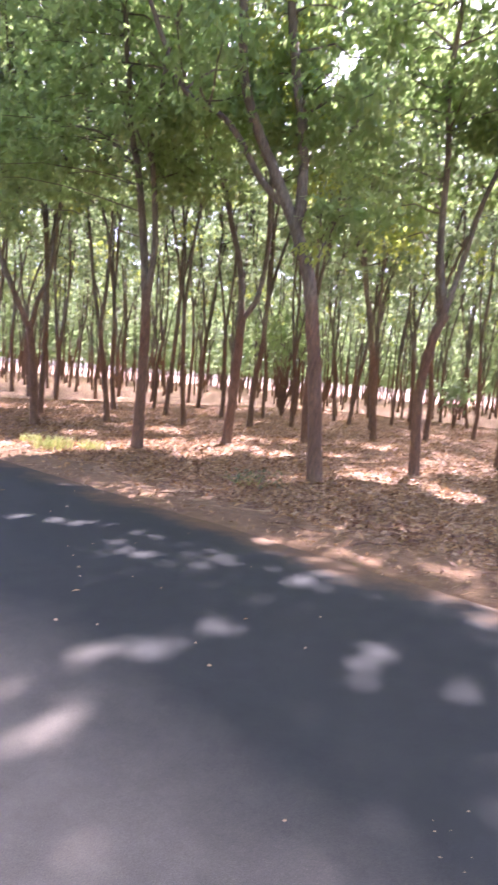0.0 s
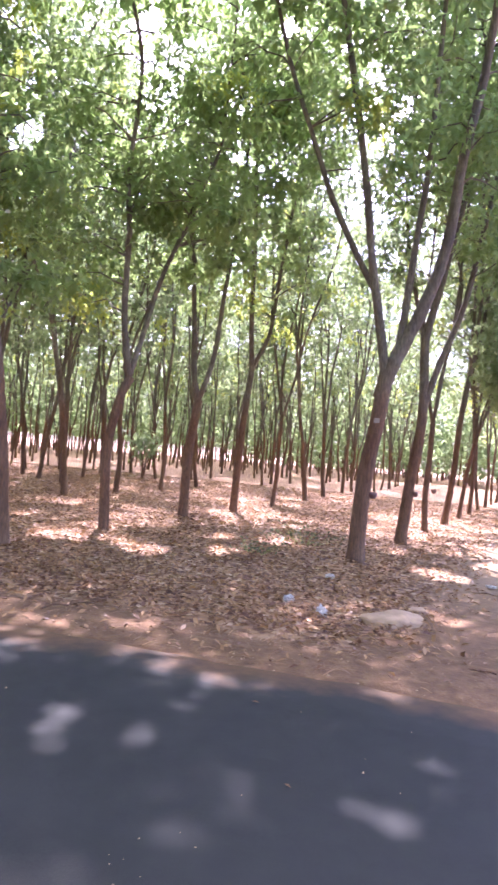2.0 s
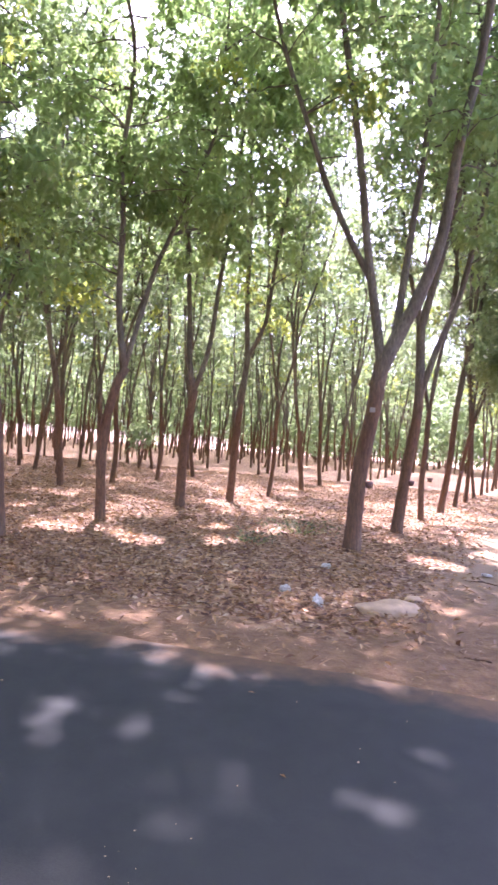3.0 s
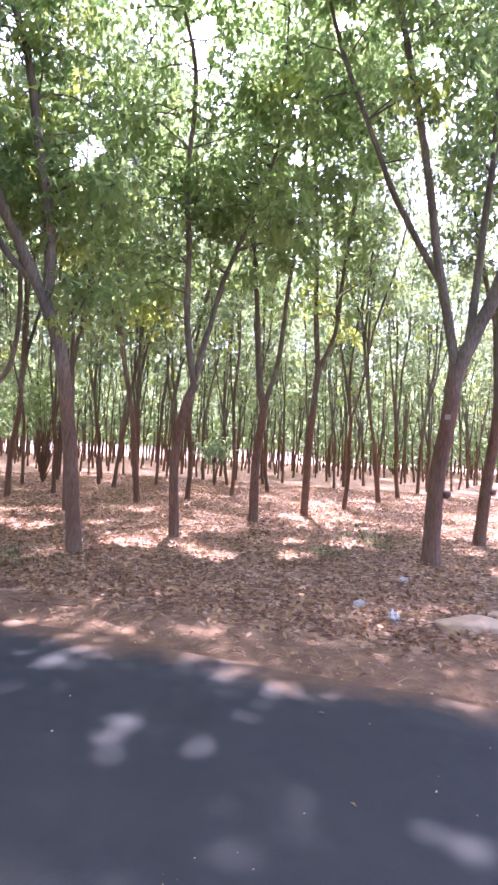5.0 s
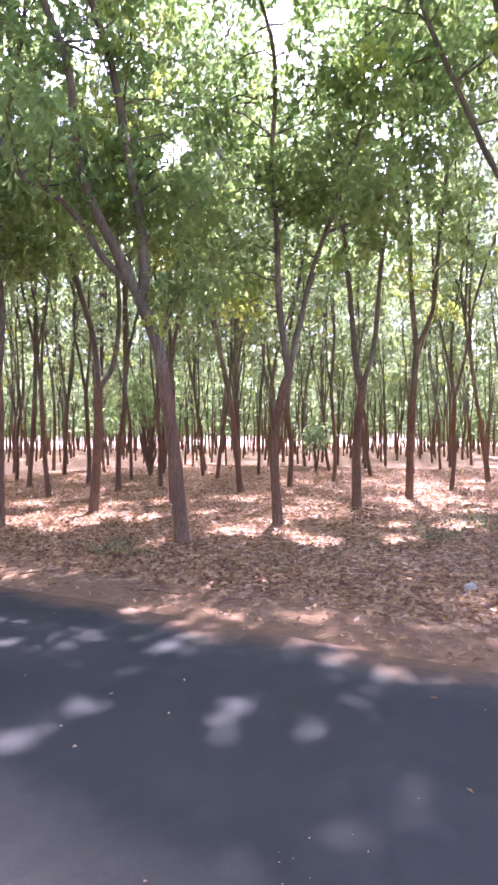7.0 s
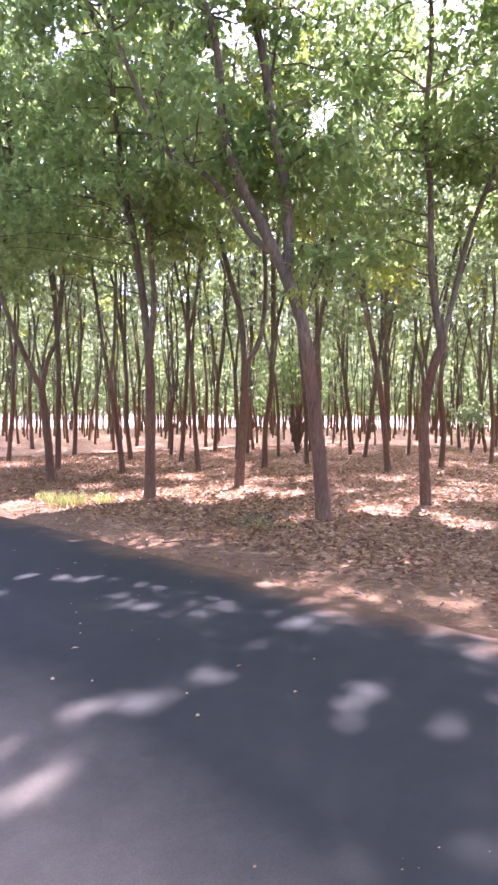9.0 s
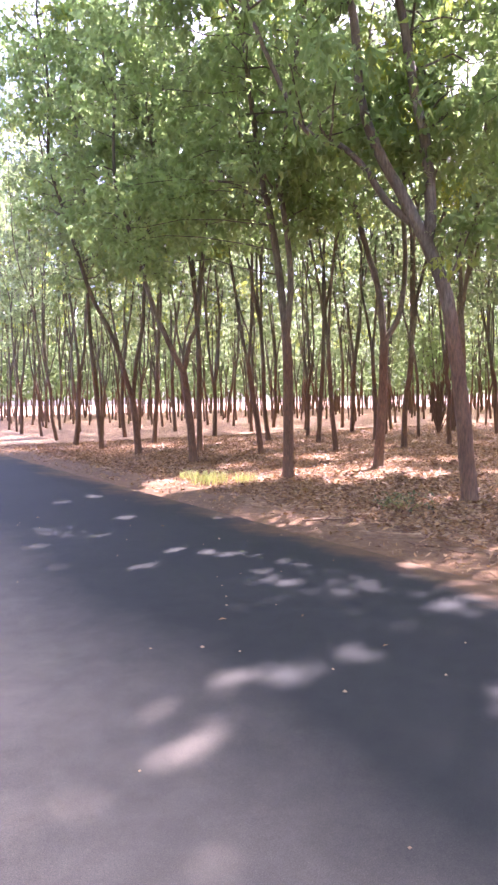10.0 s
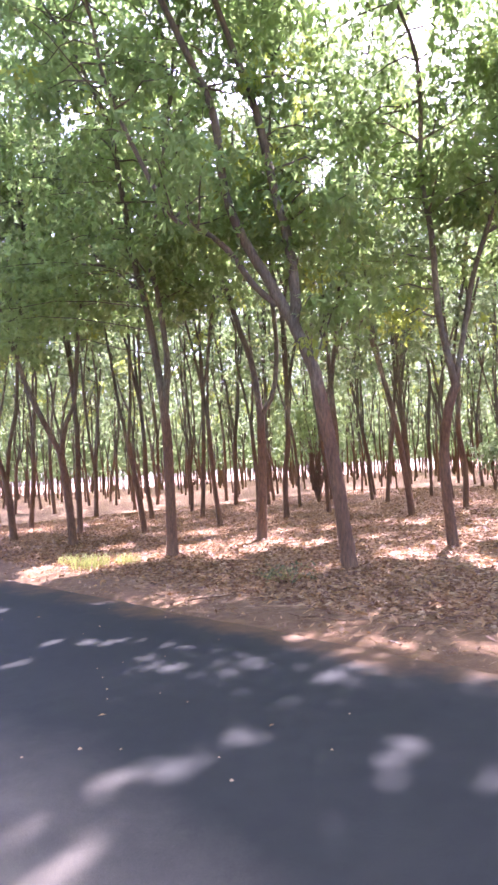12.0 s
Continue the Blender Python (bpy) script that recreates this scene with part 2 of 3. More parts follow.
def leaf_faces(count, fold):
    k = np.arange(count)[:, None]
    if fold:
        return np.concatenate([4 * k + np.array([[0, 1, 2]]), 4 * k + np.array([[0, 2, 3]])])
    return 3 * k + np.array([[0, 1, 2]])


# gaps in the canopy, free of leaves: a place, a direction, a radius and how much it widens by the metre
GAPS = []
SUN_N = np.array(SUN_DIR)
# leaves cut along the sun's line so flecks fall on these ground places
for gx, gy, gr in ((1.6, 3.82, .13), (1.7, 3.7, .07), (1.25, 3.42, .08), (0.9, 3.12, .10), (1.8, 3.17, .06), (1.95, 3.03, .055), (1.54, 3.09, .05), (2.23, 2.38, .10), (2.13, 2.15, .09),
                   (1.7, 2.05, .12), (1.58, 2.17, .08), (0.83, 2.23, .12), (1.19, 2.58, .06), (2.68, 3.38, .11), (6.5, 7.12, .42), (0.2, 4.63, .12), (0.67, 4.46, .07), (0.56, 3.46, .12), (0.45, 3.36, .09),
                   (0.44, 3.12, .065), (0.01, 5.84, .15), (0.83, 5.54, .12), (-1.12, 4.97, .13), (-0.92, 4.98, .12), (-1.15, 5.2, .12), (-1.65, 5.75, .10), (-1.12, 5.65, .07), (-0.3, 3.64, .13),
                   (-0.85, 3.16, .13), (-0.66, 3.25, .14), (-0.46, 3.34, .13), (-0.82, 2.54, .09), (-0.95, 2.38, .10), (-2.15, 5.82, .14), (-1.9, 5.8, .12), (-1.45, 5.8, .13), (-3.46, 7.36, .15),
                   (-2.29, 5.16, .13), (-2.93, 4.99, .09), (-3.62, 5.67, .11), (-0.37, 5.21, .07), (-4.0, 9.53, .22), (-4.91, 8.41, .16), (-4.8, 9.0, .19),
                   (-1.9, 13.0, .8), (-1.2, 13.0, .9), (-0.5, 13.2, .7), (0.2, 12.7, .5), (-1.4, 11.4, .4), (-2.8, 11.6, .4), (-3.9, 13.9, .5), (1.6, 10.6, .50), (-3.5, 10.9, 1.0), (2.6, 9.3, .45),
                   (-1.1, 2.02, .13), (-1.5, 1.9, .11)):
    GAPS.append((np.array([gx, gy, 0.0]), SUN_N, gr, 0.0))
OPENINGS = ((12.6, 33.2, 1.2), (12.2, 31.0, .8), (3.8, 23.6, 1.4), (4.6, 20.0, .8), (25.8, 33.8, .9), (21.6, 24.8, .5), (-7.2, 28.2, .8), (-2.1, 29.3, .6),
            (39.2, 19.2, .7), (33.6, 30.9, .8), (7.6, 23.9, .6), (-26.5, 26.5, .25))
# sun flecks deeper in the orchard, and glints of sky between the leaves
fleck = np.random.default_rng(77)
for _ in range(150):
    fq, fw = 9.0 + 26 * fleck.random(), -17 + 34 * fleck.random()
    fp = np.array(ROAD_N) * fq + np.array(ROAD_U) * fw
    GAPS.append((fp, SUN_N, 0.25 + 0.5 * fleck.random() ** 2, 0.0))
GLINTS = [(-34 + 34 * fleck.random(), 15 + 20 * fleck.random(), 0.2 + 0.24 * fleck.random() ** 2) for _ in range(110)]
# cones cut from the eye to bright sky: bearing, height in degrees, half width
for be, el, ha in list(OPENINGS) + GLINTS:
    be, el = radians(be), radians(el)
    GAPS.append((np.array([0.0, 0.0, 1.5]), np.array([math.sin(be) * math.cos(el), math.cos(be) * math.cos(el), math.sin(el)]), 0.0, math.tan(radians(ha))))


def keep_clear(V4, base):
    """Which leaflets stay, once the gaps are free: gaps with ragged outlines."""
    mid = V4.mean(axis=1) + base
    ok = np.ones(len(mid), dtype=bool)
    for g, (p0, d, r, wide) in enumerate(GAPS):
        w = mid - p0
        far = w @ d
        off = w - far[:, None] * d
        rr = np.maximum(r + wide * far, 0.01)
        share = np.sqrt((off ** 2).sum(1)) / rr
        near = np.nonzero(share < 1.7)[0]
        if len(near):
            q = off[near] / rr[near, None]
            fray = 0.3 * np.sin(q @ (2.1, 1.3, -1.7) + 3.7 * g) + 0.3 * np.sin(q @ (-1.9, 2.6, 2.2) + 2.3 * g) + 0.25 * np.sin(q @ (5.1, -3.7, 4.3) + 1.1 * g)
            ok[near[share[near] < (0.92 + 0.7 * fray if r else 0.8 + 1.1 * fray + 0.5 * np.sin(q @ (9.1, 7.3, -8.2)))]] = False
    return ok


def crown_mesh(name, rng, clumps, leaf_size, per_clump, base=None, young=0.05, far=False, fold=True):
    """clumps: rows of x, y, z, radius."""
    where, kind = [], []
    for x, y, z, r in clumps:
        k = max(6, int(per_clump * (r / 0.6) ** 2))
        d = rng.standard_normal((k, 3))
        d /= np.linalg.norm(d, axis=1)[:, None]
        d *= (r * rng.random(k) ** 0.45)[:, None]
        d[:, 2] *= 0.62
        where.append(d + (x, y, z))
        kind.append(np.full(k, 1 if rng.random() < young else 0))
    where, kind = np.concatenate(where), np.concatenate(kind)
    V, F = leaflets(rng, where, leaf_size, 0.55, fold)
    kind = np.tile(kind, 3)
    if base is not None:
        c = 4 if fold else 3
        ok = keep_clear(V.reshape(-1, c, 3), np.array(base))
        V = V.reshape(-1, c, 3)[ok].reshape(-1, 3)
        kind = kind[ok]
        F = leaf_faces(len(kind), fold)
    return mesh_of(name, V, F, [LEAF_FAR if far else LEAF, LEAF_YOUNG], np.tile(kind, 2 if fold else 1))


def shoot_up(rng, start, lean, top, wander=0.35):
    """A limb that climbs from start, leaning, to the height top."""
    pts = [np.array(start, dtype=float)]
    d = np.array([*lean, 1.0])
    while pts[-1][2] < top:
        step = d * (0.9 + 0.4 * rng.random())
        pts.append(pts[-1] + step)
        d[:2] = d[:2] * 0.82 + wander * 0.4 * rng.standard_normal(2)
    return np.array(pts)


def twigs_and_clumps(rng, limbs, count, low, spread, size=(0.36, 0.68), droop=0.2, topped=0.0):
    """Side shoots from the limbs with a tuft of leaves at each end."""
    clumps, shoots = [], []
    for _ in range(count):
        L = limbs[rng.integers(len(limbs))]
        hi = [q for q in L if q[2] > low]
        if not hi:
            continue
        a = max((hi[rng.integers(len(hi))] for _ in range(2 if topped and rng.random() < topped else 1)), key=lambda q: q[2])     # leafier towards the top
        an = rng.random() * 2 * np.pi
        reach = spread * (0.35 + 0.8 * rng.random())
        b = a + np.array([np.cos(an) * reach, np.sin(an) * reach, reach * (rng.random() * 0.9 - droop)])
        m = 0.5 * (a + b) + np.array([0, 0, 0.12 * reach])
        shoots.append((a, m, b))
        clumps.append((*b, size[0] + (size[1] - size[0]) * rng.random()))
        clumps.append((*(0.35 * a + 0.65 * b + 0.25 * rng.standard_normal(3)), 0.8 * size[0]))
    return shoots, clumps


def limb_parts(rng, pts, r0, sides=7, steps=4):
    P = curve_points(pts, steps)
    t = np.linspace(0, 1, len(P))
    return tube(P, r0 * (1 - 0.82 * t), sides, rng, 0.12)


def shoot_parts(shoots, r=0.022):
    return [tube(curve_points((s[0], 0.5 * (s[0] + s[1]) + 0.07 * np.sin(9.0 * s[0] + 5.0 * s[2]), s[1], 0.5 * (s[1] + s[2]) + 0.08 * np.cos(7.0 * s[2]), s[2]), 1), r * np.linspace(1.0, 0.28, 5) * (0.7 if np.linalg.norm(s[2] - s[0]) > 1.5 else 1.0), 3) for s in shoots]


def trunk_tube(rng, pts, girth, sides=12):
    P = curve_points(pts, 6)
    z = P[:, 2] - P[0, 2]
    r = girth * (1 - 0.055 * z) + 0.2 * girth * np.exp(-z / 0.14)
    P[0, 2] -= 0.06
    return tube(P, r, sides, rng, 0.1)


LABEL = "grey-brown rubber tree with forked limbs and green leaves"


def cup_mesh():
    """A small open latex cup, thick-walled."""
    prof = [(0.0, -0.05), (0.04, -0.05), (0.062, 0.0), (0.068, 0.05), (0.058, 0.05), (0.05, 0.0), (0.0, -0.03)]
    V, F, s = [], [], 12
    for r, z in prof:
        for k in range(s):
            a = 2 * math.pi * k / s
            V.append((r * math.cos(a), r * math.sin(a), z))
    for i in range(len(prof) - 1):
        for k in range(s):
            F.append((i * s + k, i * s + (k + 1) % s, (i + 1) * s + (k + 1) % s, (i + 1) * s + k))
    return mesh_of("latex_cup", V, F, [CUP], smooth=True)


CUP_MESH = cup_mesh()


def box_mesh(name, sx, sy, sz, mat, bevel=0.004):
    bm = bmesh.new()
    bmesh.ops.create_cube(bm, size=1.0, matrix=Matrix.Diagonal((sx, sy, sz, 1)))
    bmesh.ops.bevel(bm, geom=bm.edges[:], offset=bevel, segments=1, affect="EDGES")
    me = bpy.data.meshes.new(name)
    bm.to_mesh(me)
    bm.free()
    me.materials.append(mat)
    return me


TAG_MESH = box_mesh("tag", 0.085, 0.006, 0.075, TAG, 0.002)


def near_tree(base, girth, trunk, limbs, tufts=(), count=84, low=4.6, seed=1, top=12.5, leaf=0.15, per=78, spread=1.8, cup=None, tag=None, young=0.05, label=LABEL, shade_tufts=0, fresh=(), stout=()):
    """A tree near the road. trunk and limbs: (sideways, height) as seen from the road; tufts: hanging clumps of leaves."""
    rng = np.random.default_rng(seed)
    bx, by = base
    d = math.hypot(bx, by)
    right, away = np.array([by / d, -bx / d, 0.0]), np.array([bx / d, by / d, 0.0])
    tree = new("rubber_tree")
    tree.location = (bx, by, 0)
    tagged(tree, label, "tree", "rubber trees of the plantation")
    T = [right * s + np.array([0, 0, z]) for s, z in trunk]
    child("trunk", mesh_of("trunk", *trunk_tube(rng, T, girth, 14), [BARK], smooth=True), tree)
    lines = []
    for i, lb in enumerate(limbs):
        sway = (rng.random() - 0.5) * 0.5 * (1 if i else -1)
        z0 = lb[0][1]
        P = [right * s + away * (sway * (z - z0) * 0.5) + np.array([0, 0, z]) for s, z in lb]
        if P[-1][2] < top - 1.5 and len(lb) > 3:
            last = P[-1] - P[-2]
            lean = last[:2] / max(last[2], 0.5)
            P += list(shoot_up(rng, P[-1], np.clip(lean, -0.5, 0.5), top))[1:]
        r0 = girth * (stout[i] if stout else 0.72 if i == 0 else 0.6)
        child("limb", mesh_of("limb", *limb_parts(rng, P, r0, 8), [BARK], smooth=True), tree)
        lines.append(curve_points(P, 3))
    shoots, clumps = twigs_and_clumps(rng, lines, count, low, spread)
    for s, z in tufts:
        q = right * s + away * (1.3 * rng.random() - 0.25) + np.array([0, 0, z])
        near = min((pt for L in lines for pt in L), key=lambda pt: np.linalg.norm(pt - q) + (0.6 if pt[2] > q[2] else 0))
        shoots.append((near, 0.5 * (near + q) + np.array([0, 0, 0.15]), q))
        clumps.append((*q, 0.6 + 0.15 * rng.random()))
    upper = [pt for L in lines for pt in L if pt[2] > 8.0]
    high = []
    for _ in range(shade_tufts if upper else 0):            # unseen leafy crown tops above the view, added to shade the road
        q = np.array([*(1.75 * rng.standard_normal(2)), max(8.8, 1.5 + 0.74 * d) + 3.6 * rng.random()]) - away * 0.9
        a = min(upper, key=lambda pt: np.linalg.norm(pt - q))
        shoots.append((a, 0.5 * (a + q) + np.array([0, 0, 0.1]), q))
        upper.append(q)
        high.append((*q, 0.55 + 0.3 * rng.random()))
    if high:
        child("crown_shade", crown_mesh("crown_shade", rng, high, 0.2, 34, (bx, by, 0), young, False, False), tree)
    tagged(child("twig", mesh_of("twig", *joined(shoot_parts(shoots)), [BARK]), tree), kind="stuff")
    child("crown", crown_mesh("crown", rng, clumps, leaf, per, (bx, by, 0), young, False, False), tree, "dense green leaves")
    if fresh:
        rows = [(*(right * s - away * 0.25 + np.array([0, 0, z])), r) for s, z, r in fresh]
        me = crown_mesh("young_leaves", rng, rows, 0.12, 90, None, 1.0)
        tagged(child("young_leaves", me, tree, "fresh yellow-green leaves"), kind="stuff")
    if cup:
        c = child("latex_cup", CUP_MESH, tree, "small brown latex cup")
        c.location = right * cup[0] - away * cup[1] + np.array([0, 0, cup[2]])
    if tag:
        c = child("tag", TAG_MESH, tree, "small pale square tag")
        c.location = right * tag[0] - away * tag[1] + np.array([0, 0, tag[2]])
        c.rotation_euler = (0.0, 0.0, math.atan2(right[1], right[0]))
    return tree


# ---- ground and road ----
def ground_sheet():
    s = np.concatenate([-np.geomspace(4000, 30, 22), np.linspace(-28, 40, 137), np.geomspace(41, 4000, 22)])
    a = np.concatenate([-np.geomspace(4000, 6, 22), np.linspace(-5.6, 24, 120), np.geomspace(24.6, 4000, 24)])
    U, N = np.array(ROAD_U), np.array(ROAD_N)
    V = []
    for q in a:
        for w in s:
            x, y, _ = U * w + N * q
            z = 0.0
            if abs(w) < 45 and q < 40:
                z = 0.03 * noise.noise((x * 0.6, y * 0.6, 0)) + 0.015 * noise.noise((x * 2.3, y * 2.3, 5))
                if q < ROAD_EDGE + 0.6:
                    z = min(z, 0.0) - 0.035 * max(0.0, min(1.0, (ROAD_EDGE + 0.5 - q) / 0.4))
            V.append((x, y, z))
    k = len(s)
    F = [(i * k + j, i * k + j + 1, (i + 1) * k + j + 1, (i + 1) * k + j) for i in range(len(a) - 1) for j in range(k - 1)]
    return tagged(new("ground", mesh_of("ground", V, F, [GROUND], smooth=True)), "reddish soil strewn with dry brown leaves", "ground", kind="structure")


ground_sheet()


def road_slab():
    s = np.concatenate([-np.geomspace(600, 32, 14), np.linspace(-30, 40, 281), np.geomspace(42, 600, 14)])
    U, N = np.array(ROAD_U), np.array(ROAD_N)
    V, F = [], []
    cols = 10
    for w in s:
        e1 = ROAD_EDGE + 0.07 * noise.noise((w * 0.8, 0, 3)) + 0.05 * noise.noise((w * 3.1, 0, 9)) + 0.02 * noise.noise((w * 9, 0, 1))
        e0 = -2.3 + 0.08 * noise.noise((w * 0.8, 7, 3))
        for i in range(cols + 1):
            q = e0 + (e1 - e0) * i / cols
            crown = 0.03 * (1 - ((q - 1.0) / 3.3) ** 2)
            V.append((*(U * w + N * q)[:2], 0.012 + crown))
        V.append((*(U * w + N * (e1 + 0.05))[:2], -0.06))
    k = cols + 2
    for i in range(len(s) - 1):
        for j in range(k - 1):
            F.append((i * k + j, (i + 1) * k + j, (i + 1) * k + j + 1, i * k + j + 1))
    return tagged(new("road", mesh_of("road", V, F, [ASPHALT], smooth=True)), "dark grey asphalt road with a ragged edge", "road", kind="structure")


road_slab()

# ---- trees that stand nearest ----
A, B, C, D, E = (0.69, 9.46), (2.54, 11.36), (4.85, 13.7), (6.85, 15.45), (9.05, 17.5)
near_tree(A, 0.108, [(0, 0), (-.08, 1), (-.17, 1.83), (-.29, 2.66), (-.36, 2.97), (-.6, 3.61)],
          [[(-.58, 3.55), (-.52, 4), (-.61, 5.03), (-.72, 5.47), (-.94, 6.84), (-1.22, 7.8)],
           [(-.58, 3.55), (-.93, 4.28), (-1.21, 4.83), (-1.44, 5.55), (-1.54, 6.74), (-1.93, 7.8)],
           [(-.8, 3.85), (-1.1, 4.15), (-1.42, 4.65), (-1.74, 4.98), (-2.23, 5.26)],
           [(-.36, 2.93), (-.25, 3.1), (-.17, 3.3)]],
          [(-1.76, 5.7), (-1.1, 5.5), (-.63, 5.7), (-1.44, 6.2), (-2, 5.3), (-.5, 6), (-.8, 6.4), (-.05, 3.75), (.2, 3.85), (-1.9, 6.8), (-2.6, 5.6), (-2.4, 6.3),
           (-.9, 4.9), (-.5, 5.2), (-.3, 4.7), (.1, 5.2), (-.9, 6.0), (-.2, 5.8), (-1.3, 5.0), (.3, 5.9), (-1.5, 7.2)],
          90, 5.0, 11, cup=None, label="rubber tree with a dark leaning forked trunk", shade_tufts=95, stout=(0.82, 0.8, 0.5, 0.4), fresh=((-.2, 3.2, .22), (-.42, 3.3, .18), (-.9, 7.2, .35), (-.2, 6.6, .3)))
near_tree(B, 0.09, [(0, 0), (-.05, 1.37), (.08, 2.29), (.25, 2.74)],
          [[(.22, 2.7), (.05, 3.87), (.02, 5.28), (-.07, 6.26), (0, 8.18), (-.42, 9.7)],
           [(.22, 2.7), (.39, 3.44), (.65, 4.57), (.9, 5.27), (1.23, 6.25)]],
          [(-.43, 6.8), (0, 5.84), (.6, 5.73), (.7, 6.25), (-.64, 7.86), (-.85, 7.1), (-.44, 5.2), (-.95, 8.2), (.5, 7.4), (.9, 7.9), (1.3, 7.0), (.6, 8.8), (-.5, 8.8), (1.2, 8.6), (-1.3, 7.6),
           (-.9, 4.6), (-.6, 4.2), (-1.1, 5.0), (-.3, 4.8), (-.2, 6.3), (.25, 5.0), (.3, 6.8), (-1.2, 6.0), (.1, 7.6), (-.3, 7.2), (.4, 8.2), (1.5, 7.8), (1.7, 8.4), (1.1, 7.4)], 56, 5.0, 12, shade_tufts=80)
near_tree(C, 0.108, [(0, 0), (0, 1.31), (.14, 2.66)],
          [[(.12, 2.6), (-.02, 3.35), (-.09, 4.39), (-.25, 6.13), (-.33, 7.37), (0, 8.06), (.53, 9.88), (1.15, 11.5)],
           [(.12, 2.6), (.41, 3.69), (.55, 5.24), (.75, 6.97), (.87, 8.97)]],
          [(-.6, 8), (-.2, 8.65), (-.46, 9.2), (.8, 7.3), (.92, 7.93), (.32, 10.4), (1.58, 9.8)], 76, 5.4, 13, fresh=((-.85, 4.3, .28), (-.75, 3.9, .2)))
near_tree(D, 0.1, [(0, 0), (.07, 1.99), (.21, 3.87)],
          [[(.2, 3.8), (.08, 5.26), (.05, 6.64), (-.07, 8.57)], [(.2, 3.8), (.6, 4.74), (.75, 6.3), (1, 8.5)]], [(.3, 8.3), (.5, 7.8), (.2, 7.4), (.7, 8.8), (0, 8.8), (.4, 9.4), (-.3, 8.2)], 88, 5.2, 14, fresh=((.1, 6.5, .38), (.35, 6.2, .25)))
near_tree((5.75, 8.25), 0.13, [(0, 0), (.05, 1.26), (.18, 2.16), (.26, 2.95)],
          [[(.22, 2.6), (.24, 2.95), (.08, 3.85), (-.06, 4.56), (-.31, 6.18), (-.67, 8)],
           [(.2, 2.55), (.3, 2.95), (.5, 3.42), (.81, 4.16), (1.05, 5.06), (1.18, 6.32), (1.4, 7.6), (1.53, 8.95)],
           [(.42, 3.3), (.5, 4.14), (.6, 5.31), (.7, 6.4), (.78, 8.94)],
           [(.04, 4.15), (-.35, 4.82), (-.76, 5.61), (-1.04, 6.33)]],
          [(-1.15, 7.07), (-1.6, 8.35), (0, 8.4), (.93, 8), (1.94, 6), (1.72, 6.7), (2.08, 7.9)],
          62, 5.8, 15, cup=(.2, .02, 1.05), tag=(.17, .14, 2.2), label="rubber tree with a wide fork, pale tag and latex cup", shade_tufts=110, stout=(0.66, 0.95, 0.5, 0.42))
near_tree((8.2, 10.25), 0.115, [(0, 0), (.11, 1.25), (.25, 2.52), (.19, 4.13)],
          [[(.19, 4.05), (.44, 5.29), (.77, 7.04), (.9, 8.5)], [(.24, 2.6), (.5, 3.6), (.9, 4.8), (1.2, 6.5)]], [], 84, 4.8, 16, cup=(.22, .02, 1.0), shade_tufts=70)
near_tree((-0.86, 13.9), 0.1, [(0, 0), (.09, 1.27), (.14, 2.68)],
          [[(.13, 2.6), (.04, 3.62), (-.18, 4.45), (-.45, 5.4), (-.79, 6.13)], [(.13, 2.6), (.44, 3.14), (.57, 4.18), (.53, 5.33), (.6, 7)]], [], 76, 5.2, 17)
near_tree((-2.33, 11.78), 0.1, [(0, 0), (.02, 1.84), (0, 2.57)],
          [[(0, 2.5), (-.11, 3.7), (-.29, 4.92), (-.39, 5.33), (-.6, 7)], [(0, 2.5), (.09, 3.69), (-.04, 4.92), (-.1, 5.22), (.2, 7)]],
          [(-1.85, 4.8), (-.8, 5), (.2, 4.7), (.83, 4.9), (-2.9, 4.5), (-3.4, 5.5), (-2.2, 5.9), (-1, 6), (0, 5.9), (1.25, 5.6), (-2.6, 4.1), (.86, 6.3), (-3.6, 4.8),
           (-1.4, 5.3), (-2.3, 5.2), (.4, 5.3), (-.4, 5.5), (-3.1, 8.0), (-2.6, 7.4), (-3.6, 7.2), (-3.4, 8.8), (-2.2, 8.4)], 80, 4.8, 18, young=0.0, label="rubber tree with low hanging dark green crown over the verge", shade_tufts=90)
near_tree((-5.2, 14.6), 0.095, [(0, 0), (-.08, 1.22), (-.19, 2.15)],
          [[(-.18, 2.1), (-.63, 3.09), (-.93, 3.89), (-1.3, 5.2)], [(-.18, 2.1), (-.04, 2.82), (.17, 3.35), (.3, 4.6)]], [(-1.6, 9.8), (-2.2, 9.2), (-1.2, 10.4), (-2.0, 10.6), (-2.6, 8.4)], 100, 4.6, 19, shade_tufts=60)
near_tree((-7.7, 16.95), 0.1, [(0, 0), (-.05, .8), (-.12, 1.53)],
          [[(-.12, 1.5), (-.57, 3.13), (-1.15, 4.39), (-1.5, 5.6)], [(-.12, 1.5), (0, 2.6), (.2, 3.6), (.3, 5)]], [(-2.6, 10.5), (-3.2, 11.4), (-2.2, 11.8), (-3.4, 9.6)], 100, 4.4, 20, shade_tufts=40)


